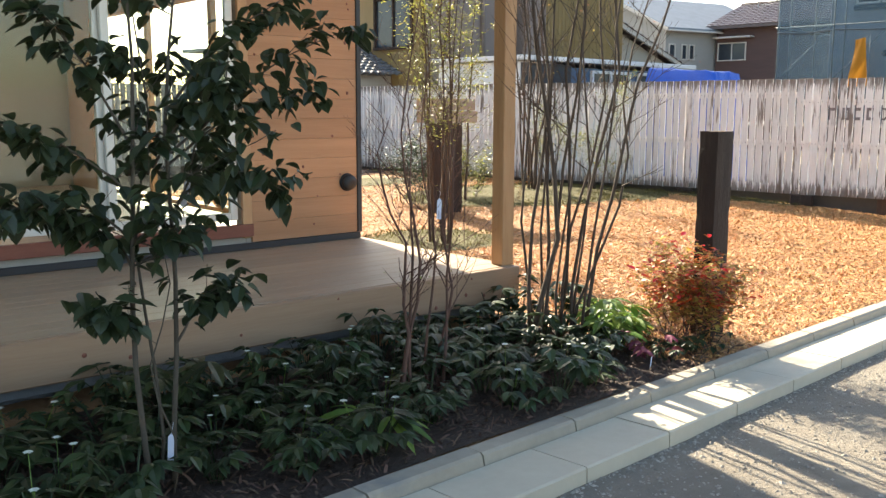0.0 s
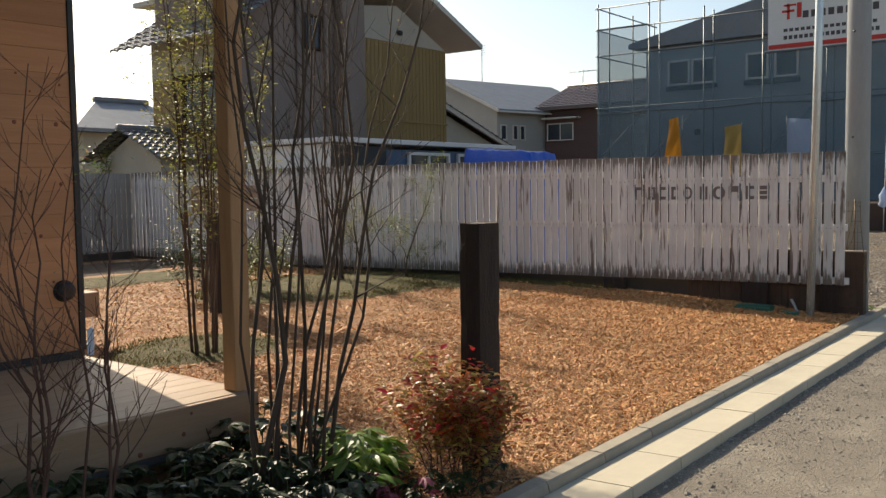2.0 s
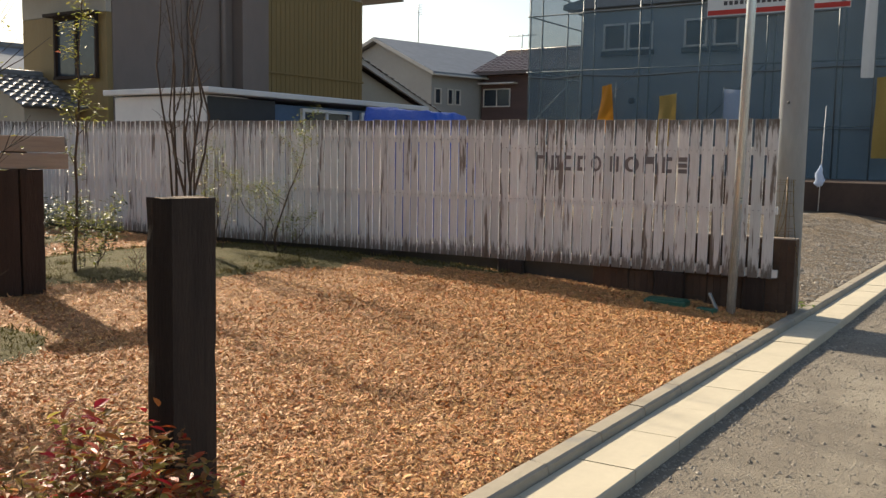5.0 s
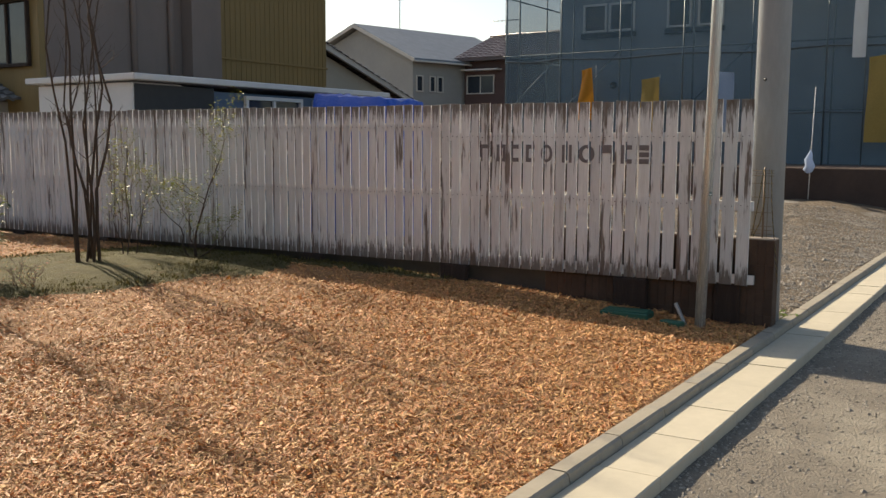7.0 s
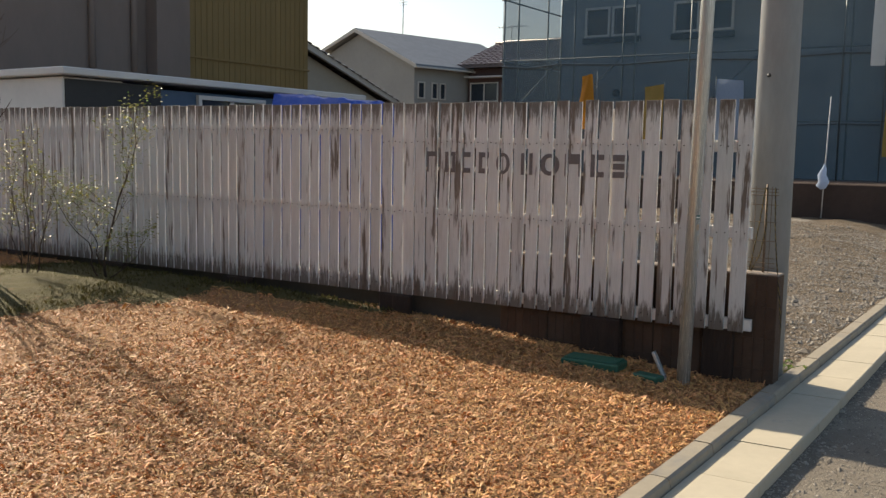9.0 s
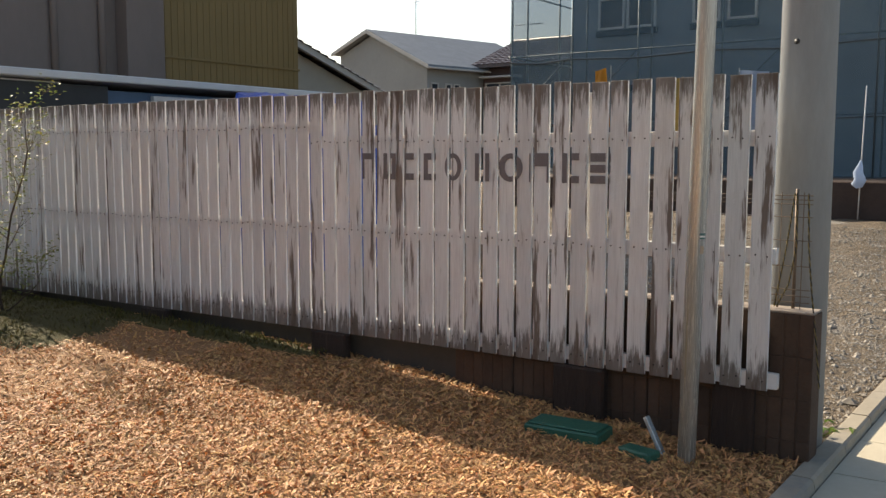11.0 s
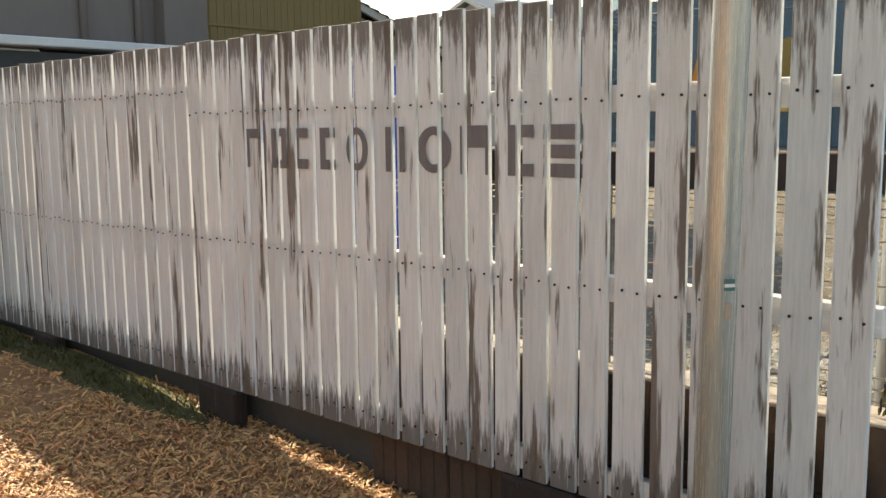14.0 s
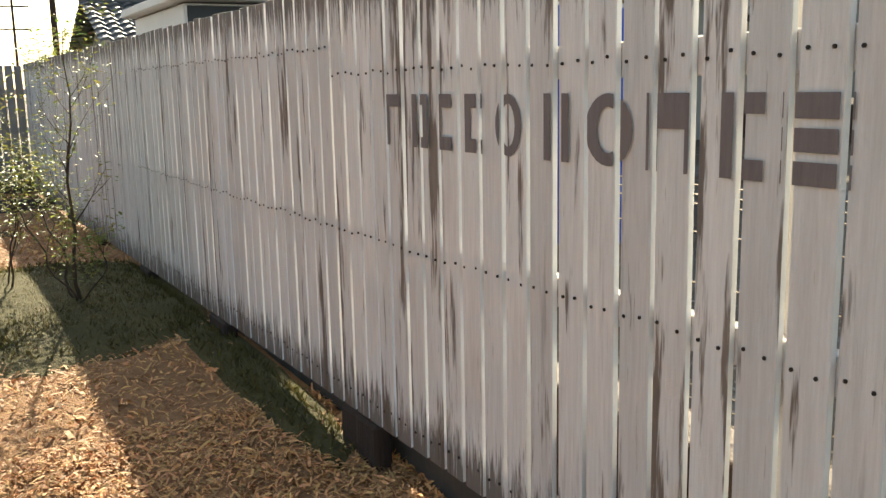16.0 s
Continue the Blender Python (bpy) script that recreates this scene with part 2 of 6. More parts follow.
M_FASCIA = mat("deck_fascia_timber", (0.36, 0.23, 0.14), (0.27, 0.165, 0.098), 3.0, 0.6, 0.25, 30.0, stretch=(0.3, 3, 5), spot=((0.22, 0.125, 0.07), 5.0, 0.68), dist=0.004)
M_POSTWOOD = mat("pine_post", (0.47, 0.275, 0.135), (0.34, 0.18, 0.08), 4.0, 0.6, 0.25, 40.0, stretch=(4, 4, 0.35), spot=((0.26, 0.12, 0.05), 5.0, 0.66), dist=0.004)
M_BLACK = mat("black_metal_trim", (0.02, 0.02, 0.022), (0.03, 0.03, 0.032), 8.0, 0.5, 0.1)
M_WINFRAME = mat("window_frame_wood", (0.52, 0.30, 0.15), (0.42, 0.22, 0.10), 4.0, 0.5, 0.15, 50.0, stretch=(3, 3, 0.5))
M_ALU = mat("pale_aluminium_sash", (0.62, 0.60, 0.55), (0.55, 0.53, 0.49), 9.0, 0.4, 0.05, metal=0.3)
M_SILL = mat("red_brown_sill", (0.22, 0.075, 0.045), (0.16, 0.05, 0.03), 5.0, 0.6, 0.2, 50.0, stretch=(0.4, 3, 3))
M_GLASS = glass("window_glass", (0.80, 0.86, 0.80))
M_PLASTER = mat("interior_plaster", (0.34, 0.315, 0.27), (0.29, 0.27, 0.235), 3.0, 0.9, 0.1)
M_FOUND = mat("foundation_concrete", (0.27, 0.27, 0.28), (0.20, 0.20, 0.21), 3.0, 0.9, 0.3, 60.0)
M_POLE = mat("pole_concrete", (0.31, 0.325, 0.34), (0.22, 0.232, 0.245), 2.0, 0.8, 0.2, 120.0, stretch=(2, 2, 0.5), dist=0.003)
# Vertical light and dark streaks in this colour stand for reflections on the pole.
M_GALV = mat("galvanised_steel", (0.66, 0.70, 0.70), (0.38, 0.415, 0.425), 9.0, 0.26, 0.1, 40.0, metal=0.4, stretch=(4, 4, 0.12), spot=((0.42, 0.38, 0.27), 5.0, 0.62))
M_BLOCK = mat("brown_split_block", (0.098, 0.06, 0.04), (0.064, 0.04, 0.027), 7.0, 0.95, 0.8, 45.0, island=0.12, dist=0.012)
M_BLOCKCAP = mat("block_top", (0.36, 0.30, 0.25), (0.26, 0.21, 0.175), 9.0, 0.95, 0.5, 50.0)
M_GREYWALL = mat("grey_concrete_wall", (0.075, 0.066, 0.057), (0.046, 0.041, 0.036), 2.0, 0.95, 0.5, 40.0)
M_MOSS = mat("moss", (0.138, 0.112, 0.032), (0.076, 0.064, 0.019), 5.0, 0.95, 1.0, 80.0, spot=((0.20, 0.12, 0.05), 3.0, 0.60), dist=0.03)


# ---- mesh helpers ----
def mesh_of(name, verts, faces, material, smooth=False):
    me = bpy.data.meshes.new(name)
    me.from_pydata([tuple(map(float, v)) for v in verts], [], [tuple(map(int, f)) for f in faces])
    me.materials.append(material)
    if smooth:
        me.polygons.foreach_set("use_smooth", [True] * len(me.polygons))
    me.update()
    return me


def put(name, me, parent=None, label="", m=None):
    ob = new(name, me)
    if parent is not None:
        ob.parent = parent
    if m is not None:
        ob.matrix_basis = m
    if label:
        ob["label"] = label
    return ob


def part(name, bm, material, parent=None, label="", m=None, smooth=False):
    me = bpy.data.meshes.new(name)
    bm.to_mesh(me)
    bm.free()
    me.materials.append(material)
    if smooth:
        me.polygons.foreach_set("use_smooth", [True] * len(me.polygons))
    return put(name, me, parent, label, m)


def box_bm(lo, hi, bevel=0.0, bm=None, seg=1):
    bm = bm or bmesh.new()
    lo, hi = Vector(lo), Vector(hi)
    r = bmesh.ops.create_cube(bm, size=1)
    vs = r["verts"]
    for v in vs:
        v.co = Vector((lo[i] + (hi[i] - lo[i]) * (v.co[i] + 0.5) for i in range(3)))
    if bevel:
        es = list({e for v in vs for e in v.link_edges})
        bmesh.ops.bevel(bm, geom=es, offset=bevel, segments=seg, affect="EDGES", profile=0.6)
    return bm


def box(name, lo, hi, material, parent=None, bevel=0.004, label="", m=None):
    return part(name, box_bm(lo, hi, bevel), material, parent, label, m)


def empty(name, label="", category="", group="", kind="", m=None):
    ob = new(name)
    if m is not None:
        ob.matrix_basis = m
    return tagged(ob, label, category, group, kind)


def tube_data(pts, radii, sides=6, verts=None, faces=None, cap=True):
    """Appends a tapered tube along pts to verts and faces."""
    verts = [] if verts is None else verts
    faces = [] if faces is None else faces
    base, n = len(verts), len(pts)
    side = Vector((1, 0, 0))
    for i, p in enumerate(pts):
        p = Vector(p)
        d = (Vector(pts[min(i + 1, n - 1)]) - Vector(pts[max(i - 1, 0)])).normalized()
        side = side - d * side.dot(d)
        if side.length < 1e-4:
            side = d.orthogonal()
        side.normalize()
        up = d.cross(side)
        for k in range(sides):
            a = 2 * math.pi * k / sides
            verts.append(tuple(p + (side * math.cos(a) + up * math.sin(a)) * radii[i]))
    for i in range(n - 1):
        for k in range(sides):
            k2 = (k + 1) % sides
            faces.append((base + i * sides + k, base + i * sides + k2, base + (i + 1) * sides + k2, base + (i + 1) * sides + k))
    if cap:
        faces.append(tuple(base + k for k in reversed(range(sides))))
        faces.append(tuple(base + (n - 1) * sides + k for k in range(sides)))
    return verts, faces


def tube(name, pts, radii, material, parent=None, sides=10, label="", m=None, smooth=True):
    v, f = tube_data(pts, radii, sides)
    return put(name, mesh_of(name, v, f, material, smooth), parent, label, m)


def leaf_mesh(name, places, ways, ups, lengths, widths, material, fold=0.25, droop=0.2, broad=True):
    """Many leaves, folded along the rib and drooping to the tip: broad ovals of ten faces, or plain blades of four."""
    P, W, U = (np.asarray(a, float) for a in (places, ways, ups))
    W /= np.linalg.norm(W, axis=1)[:, None] + 1e-9
    S = np.cross(W, U)
    S /= np.linalg.norm(S, axis=1)[:, None] + 1e-9
    U = np.cross(S, W)
    Ln, Wd = np.asarray(lengths, float)[:, None], np.asarray(widths, float)[:, None]
    prof = ((0.14, 0.30), (0.34, 0.49), (0.60, 0.45), (0.83, 0.24)) if broad else ((0.3, 0.46),)
    k = len(prof)
    rib = [P + W * Ln * s - U * Ln * droop * s * s for s in (0.0, *(q[0] for q in prof), 1.0)]
    one = [rib[i + 1] + S * Wd * q[1] + U * Wd * fold * q[1] * 2 for i, q in enumerate(prof)]
    two = [rib[i + 1] - S * Wd * q[1] + U * Wd * fold * q[1] * 2 for i, q in enumerate(prof)]
    V = np.stack(rib + one + two, 1).reshape(-1, 3)
    o = np.arange(len(P))[:, None] * (3 * k + 2)
    a, b = k + 2, 2 * k + 2
    F = [(0, a, 1), (0, 1, b), (k, a + k - 1, k + 1), (k, k + 1, b + k - 1)]
    F += [q for i in range(k - 1) for q in ((i + 1, a + i, a + i + 1, i + 2), (i + 2, b + i + 1, b + i, i + 1))]
    faces = [tuple(r) for f in F for r in (o + np.array(f))]
    return mesh_of(name, V, faces, material)


def ground_z(x, y):
    """The plot rises gently from the kerb, with mulch banked up along the fence."""
    bank = min(max((x - 10.6) / 1.0, 0.0), 1.0) * min(max((y - 3.0) / 1.5, 0.0), 1.0) * min(max(8.0 - y, 0.0), 1.0)
    return 0.09 + 0.034 * min(max(y - 2.9, 0.0), 5.1) + 0.045 * bank


# ---- ground, road, kerb ----


def grid_mesh(name, xs, ys, zf, material):
    V = [(x, y, zf(x, y)) for y in ys for x in xs]
    n = len(xs)
    F = [(j * n + i, j * n + i + 1, (j + 1) * n + i + 1, (j + 1) * n + i) for j in range(len(ys) - 1) for i in range(n - 1)]
    return mesh_of(name, V, F, material, True)


def wob(x, y, s, a):
    return a * noise.noise(Vector((x * s, y * s, 3.7)))


ground = tagged(put("ground", grid_mesh("ground", [-600, -60, -20, 0, 12, 20, 30, 60, 600], [-600, -60, -20, 0, 12, 20, 30, 60, 600], lambda x, y: -0.06, M_DIRT)),
                "bare brown earth around the plots", "ground", kind="structure")
road = tagged(put("road", grid_mesh("road", np.linspace(-14, 60, 371), np.linspace(-6, 2.16, 42), lambda x, y: wob(x, y, 0.8, 0.010) + wob(x, y, 4.0, 0.006) - 0.006, M_ROAD)),
              "unpaved grey road of compacted gravel and dust", "road", kind="structure")


def plot_z(x, y):
    return ground_z(x, y) + wob(x, y, 1.1, 0.018) + wob(x, y, 6.0, 0.012) * min(1.0, max(0.0, (y - 2.6) * 3))


plot = tagged(put("mulch_ground", grid_mesh("mulch_ground", np.linspace(-3.0, 11.90, 200), np.linspace(2.56, 16.6, 190), plot_z, M_MULCH)),
              "yard floor covered in orange-brown bark mulch", "mulch", kind="structure")


def lot_z(x, y):
    return 0.06 + 0.022 * max(0.0, x - 12.4) * min(1.0, (y - 2.57) / 2.0) + wob(x, y, 0.7, 0.06) + wob(x, y, 3.0, 0.035)


lot = tagged(put("dirt_lot", grid_mesh("dirt_lot", np.linspace(11.95, 29.0, 140), np.linspace(2.57, 18.0, 120), lot_z, M_DIRT)),
             "bare lot of pale gravel and brown earth behind the fence", "dirt lot", kind="structure")

kerb = empty("kerb", "grey concrete kerb along the mulch yard", "kerb", kind="structure")
gutter = empty("gutter", "pale concrete gutter slab beside the kerb", "gutter", kind="structure")


def kerb_piece():
    prof = [(2.575, -0.05), (2.575, 0.098), (2.567, 0.106), (2.487, 0.106), (2.473, 0.096), (2.458, 0.03), (2.458, -0.05)]
    n, L = len(prof), 0.594
    V = [(x, y, z) for x in (0.003, L) for y, z in prof]
    F = [(i, (i + 1) % n, n + (i + 1) % n, n + i) for i in range(n)] + [tuple(range(n - 1, -1, -1)), tuple(range(n, 2 * n))]
    return mesh_of("kerb_stone", V, [f[::-1] for f in F], M_KERB)


def gutter_piece():
    prof = [(2.457, -0.05), (2.457, 0.058), (2.165, 0.064), (2.156, 0.058), (2.153, -0.05)]
    n, L = len(prof), 0.595
    V = [(x, y, z) for x in (0.003, L) for y, z in prof]
    F = [(i, (i + 1) % n, n + (i + 1) % n, n + i) for i in range(n)] + [tuple(range(n - 1, -1, -1)), tuple(range(n, 2 * n))]
    return mesh_of("gutter_slab", V, [f[::-1] for f in F], M_GUTTER)


# ---- white board fence ----
FX, FEND, FCORNER = 11.725, 2.737, 15.85


def fence_top(y):
    return 1.888 + 0.0038 * (y - 2.7)


def fence_bottom(y):
    return 0.425 - 0.012 * min(y - 2.7, 9.0)


def board_mesh(w, h):
    """One board, 17 mm thick, its front face towards -x, its middle at the origin."""
    return box_bm((0, 0, -h / 2), (0.017, w, h / 2), 0.002)


fence = empty("board_fence", "weathered white-painted vertical board fence with peeling dark ends", "fence", kind="structure")
rows_y = []
y = FEND
while y < FCORNER:
    w = 0.0975 if y < 3.4 else 0.0915
    rows_y.append((y, w))
    y += 0.1205 if y < 3.4 else 0.1098
board_bm = board_mesh(0.0915, 1.465)
board_me = bpy.data.meshes.new("board")
board_bm.to_mesh(board_me)
board_bm.free()
board_me.materials.append(M_FENCE)
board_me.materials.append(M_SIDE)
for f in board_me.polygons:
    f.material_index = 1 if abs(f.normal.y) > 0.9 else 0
rng = random.Random(5)


wide_me = board_me.copy()
for v in wide_me.vertices:
    v.co.y *= 0.0975 / 0.0915


def add_boards(parent):
    for y, w in rows_y:
        top, bot = fence_top(y) + rng.uniform(-0.006, 0.006), fence_bottom(y)
        h = top - bot
        put("board", wide_me if w > 0.095 else board_me, parent, m=pose(FX + rng.uniform(-0.002, 0.002), y + rng.uniform(-0.003, 0.003), (top + bot) / 2, rng.uniform(-0.25, 0.25), 0, 0) @ Matrix.Diagonal((1, 1, h / 1.465, 1)))


def rail_heights(y):
    """The three rails; the upper one steps up where the next length begins."""
    return (1.597 if y < 5.58 else 1.692, 1.055, 0.47)


for k, end in enumerate((-0.004, 0.02, 0.045)):
    yy = FEND - end
    while yy < FCORNER:
        y2 = 5.58 if yy < 5.58 else min(yy + 3.6, FCORNER)
        zz = rail_heights(yy)[k]
        box("rail", (FX + 0.0178, yy, zz - 0.0375), (FX + 0.053, y2 - 0.004, zz + 0.0375), M_RAIL, fence, 0.003)
        yy = y2
for k in range(7):
    yc = 3.71 + 1.79 * k
    box("support_post", (FX - 0.012, yc - 0.15, 0.02), (FX + 0.057, yc + 0.15, fence_bottom(yc) - 0.004), M_SLEEPER, fence, 0.012, "dark stub of railway sleeper under the boards")
    box("upright", (FX + 0.056, yc - 0.045, 0.35), (FX + 0.104, yc + 0.045, 1.84), M_RAIL, fence, 0.004)

back_fence = empty("board_fence", "weathered white-painted board fence across the rear of the yard", "fence", kind="structure")


# Rear fence: the same board mesh in a darker grey, sides included.
rear_me = board_me.copy()
rear_me.materials[0] = M_FENCEREAR
rear_me.materials[1] = M_FENCEREAR


def add_back_boards(parent):
    x = FX - 0.12
    while x > -0.2:
        put("board", rear_me, parent, m=pose(x + 0.0975, FCORNER, 1.165 + rng.uniform(-0.006, 0.006), 0, 0, 90) @ Matrix.Diagonal((1, 1, 1.03, 1)))
        x -= 0.1098


for z in (1.585, 1.09, 0.50):
    box("rail", (-0.2, FCORNER + 0.023, z - 0.037), (FX + 0.04, FCORNER + 0.053, z + 0.037), M_RAIL, back_fence, 0.003)
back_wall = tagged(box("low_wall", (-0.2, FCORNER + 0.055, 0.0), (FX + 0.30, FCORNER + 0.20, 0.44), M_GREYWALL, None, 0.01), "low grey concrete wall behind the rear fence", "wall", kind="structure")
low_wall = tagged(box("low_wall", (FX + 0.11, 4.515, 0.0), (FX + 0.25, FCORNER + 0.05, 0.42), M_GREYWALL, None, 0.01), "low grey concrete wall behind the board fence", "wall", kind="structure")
block_wall = empty("block_wall", "low wall of ribbed brown split-face blocks behind the fence end", "wall", kind="structure")


def block_mesh():
    """A ribbed split-face block 0.20 high: four ribs with grooves on the street side."""
    bm = bmesh.new()
    W = 0.396
    for k in range(6):
        a = k * W / 6
        box_bm((0.0, a + 0.004, 0.0005), (0.15, a + W / 6 - 0.004, 0.1997), 0.003, bm)
    box_bm((0.0045, 0.0005, 0.0005), (0.1455, W - 0.0005, 0.1995), 0.0, bm)
    me = bpy.data.meshes.new("block")
    bm.to_mesh(me)
    bm.free()
    me.materials.append(M_BLOCK)
    return me


# ---- house and its deck ----
HOUSE = Matrix.Translation((4.405, 4.0, -0.02)) @ pose(0, 0, 0, 0, 0, -2.5)
house = empty("timber_house", "new house clad in orange cedar boards with a wide timber deck", "house", m=HOUSE)
WY, WX = 1.70, -0.015      # the front wall's plane and its corner, from the deck's corner
deck = empty("timber_deck", "pale timber deck with a thick fascia board along the house", "deck", m=HOUSE)
yb = 0.0
while yb < WY + 0.1:
    part("plank", box_bm((-8.0, yb + 0.0015, 0.462), (0.0, yb + 0.1385, 0.5), 0.002), M_DECK, deck)
    yb += 0.14
box("fascia", (-8.0, -0.045, 0.285), (0.034, -0.003, 0.498), M_FASCIA, deck, 0.006, "orange-brown timber fascia board")
box("side_fascia", (0.001, -0.001, 0.285), (0.035, WY + 0.1, 0.497), M_FASCIA, deck)
box("joist_beam", (-7.9, 0.10, 0.20), (-0.05, 0.20, 0.455), M_FOUND, deck, 0.005)
box("foundation", (-7.9, 0.22, -0.02), (-0.08, 0.36, 0.30), M_FOUND, deck, 0.01, "grey-blue concrete footing")
tagged(box("deck_post", (-0.075, 0.012, 0.5), (0.03, 0.117, 3.395), M_POSTWOOD, None, 0.005, "", HOUSE), "knotty pine post standing on the deck corner", "post")

WIN_L, WIN_R, WIN_B, WIN_T = -4.1, -1.065, 0.72, 2.58
RZ = 4.2
CL = -7.5


def clad(x0, x1, z0, z1):
    z = z0
    while z < z1 - 0.01:
        h = min(0.148, z1 - z)
        bm = box_bm((x0, WY - 0.024, z + 0.0006), (x1, WY, z + h - 0.0006), 0.0018)
        part("cladding_board", bm, M_CEDAR, house)
        z += 0.148


clad(WIN_R + 0.09, WX - 0.03, 0.553, RZ)
clad(CL, WIN_L - 0.09, 0.553, RZ)
clad(WIN_L - 0.09, WIN_R + 0.09, WIN_T + 0.09, RZ)
box("wall_core", (WIN_R + 0.05, WY, 0.5), (WX - 0.02, WY + 0.14, RZ), M_PLASTER, house)
box("wall_core", (CL, WY, 0.5), (WIN_L - 0.05, WY + 0.14, RZ), M_PLASTER, house)
box("wall_core", (WIN_L - 0.05, WY, WIN_T + 0.05), (WIN_R + 0.05, WY + 0.14, RZ), M_PLASTER, house)
box("wall_core", (WIN_L - 0.05, WY, 0.5), (WIN_R + 0.05, WY + 0.14, WIN_B - 0.05), M_PLASTER, house)
box("sill_board", (WIN_L - 0.09, WY - 0.05, 0.60), (WIN_R + 0.09, WY - 0.001, WIN_B - 0.03), M_SILL, house, 0.004, "red-brown sill board")
box("base_flashing", (CL, WY - 0.03, 0.502), (WX, WY - 0.002, 0.55), M_BLACK, house, 0.003, "black base flashing")
box("corner_trim", (WX - 0.028, WY - 0.034, 0.553), (WX + 0.012, WY + 0.02, RZ), M_BLACK, house, 0.003, "black corner trim")
box("window_trim", (WIN_R + 0.015, WY - 0.034, 0.59), (WIN_R + 0.088, WY - 0.002, WIN_T + 0.088), M_WINFRAME, house, 0.004)
box("window_trim", (WIN_L - 0.088, WY - 0.034, 0.59), (WIN_L - 0.015, WY - 0.002, WIN_T + 0.088), M_WINFRAME, house, 0.004)
box("window_trim", (WIN_L - 0.014, WY - 0.034, WIN_T + 0.015), (WIN_R + 0.014, WY - 0.002, WIN_T + 0.088), M_WINFRAME, house, 0.004)
box("side_wall", (WX - 0.16, WY + 0.145, 0.2), (WX - 0.02, WY + 0.7, RZ), M_CEDAR, house)
box("side_wall", (WX - 0.16, WY + 5.2, 0.2), (WX - 0.02, WY + 6.0, RZ), M_CEDAR, house)
box("side_wall", (WX - 0.16, WY + 0.705, 0.2), (WX - 0.02, WY + 5.195, 0.58), M_CEDAR, house)
box("side_wall", (WX - 0.16, WY + 0.705, 2.55), (WX - 0.02, WY + 5.195, RZ), M_CEDAR, house)
for k in range(4):
    yy = WY + 0.705 + 1.47 * k
    box("side_mullion", (WX - 0.12, yy, 0.585), (WX - 0.06, yy + 0.07, 2.545), M_WINFRAME, house)
box("side_wall", (CL, WY + 0.145, 0.2), (CL + 0.14, WY + 6.0, RZ), M_CEDAR, house)
BX0, BX1 = -3.5, -1.25
box("rear_wall", (BX1, WY + 6.005, 0.2), (WX - 0.02, WY + 6.14, RZ), M_PLASTER, house)
box("rear_wall", (CL, WY + 6.005, 0.2), (BX0, WY + 6.14, RZ), M_PLASTER, house)
box("rear_wall", (BX0, WY + 6.005, 2.5), (BX1, WY + 6.14, RZ), M_PLASTER, house)
box("rear_wall", (BX0, WY + 6.005, 0.2), (BX1, WY + 6.14, 0.55), M_PLASTER, house)
box("room_floor", (CL + 0.145, WY + 0.145, 0.4), (WX - 0.165, WY + 6.0, 0.54), M_DECK, house)
box("partition", (-4.6, WY + 0.3, 0.545), (-4.48, WY + 5.9, 2.9), M_PLASTER, house)
box("room_ceiling", (CL + 0.145, WY + 0.145, 2.95), (WX - 0.165, WY + 6.0, 3.05), M_PLASTER, house)
box("roof", (CL - 0.3, WY - 0.55, RZ + 0.005), (WX + 0.35, WY + 6.6, RZ + 0.16), M_BLACK, house, 0.01, "dark metal roof")
# Unseen; implied by the corner post, lengthened forward to keep sky light off.
box("deck_roof", (CL - 0.3, -0.95, 3.4), (WX + 0.2, WY - 0.03, 3.5), M_DECK, house, 0.01, "unseen timber-lined roof shading the deck")
window_1 = empty("window", "wide sliding glass window in a timber and pale sash frame", "window", kind="structure", m=HOUSE)


def sash(x0, x1, y0):
    s = 0.055
    for lo, hi in (((x0, y0, WIN_B), (x0 + s, y0 + 0.04, WIN_T)), ((x1 - s, y0, WIN_B), (x1, y0 + 0.04, WIN_T)),
                   ((x0 + s, y0, WIN_B), (x1 - s, y0 + 0.04, WIN_B + s)), ((x0 + s, y0, WIN_T - s), (x1 - s, y0 + 0.04, WIN_T))):
        box("window_frame", lo, hi, M_ALU, window_1, 0.004)
    p = box("pane", (x0 + s, y0 + 0.016, WIN_B + s), (x1 - s, y0 + 0.022, WIN_T - s), M_GLASS, window_1, 0.0)
    p.visible_shadow = False


sash(WIN_L + 0.01, -1.98, WY + 0.045)
sash(-2.0, WIN_R - 0.01, WY - 0.002)
vent = empty("wall_vent", "dark round hooded vent on the cedar wall", "vent", m=HOUSE @ Matrix.Translation((WX - 0.125, WY - 0.026, 0.95)))
tube("vent_hood", [(0, 0.0, 0), (0, -0.035, 0), (0, -0.06, -0.004), (0, -0.066, -0.006)], [0.062, 0.062, 0.052, 0.02], M_BLACK, vent, 20)
tube("vent_flange", [(0, 0.003, 0), (0, -0.008, 0)], [0.07, 0.07], M_BLACK, vent, 20)
for k in range(22):
    kx, kz = rng.uniform(WIN_R + 0.14, WX - 0.08), rng.uniform(0.62, 2.5)
    kr = rng.uniform(0.007, 0.016)
    tube("knot", [(kx, WY - 0.0238, kz), (kx, WY - 0.0252, kz)], [kr, kr * 0.9], M_SILL, house, 9)
for k in range(16):
    kx, kz = rng.uniform(-4.3, -0.1), rng.uniform(0.31, 0.47)
    kr = rng.uniform(0.006, 0.014)
    tube("knot", [(kx, -0.0448, kz), (kx, -0.0462, kz)], [kr, kr * 0.9], M_SILL, deck, 9)

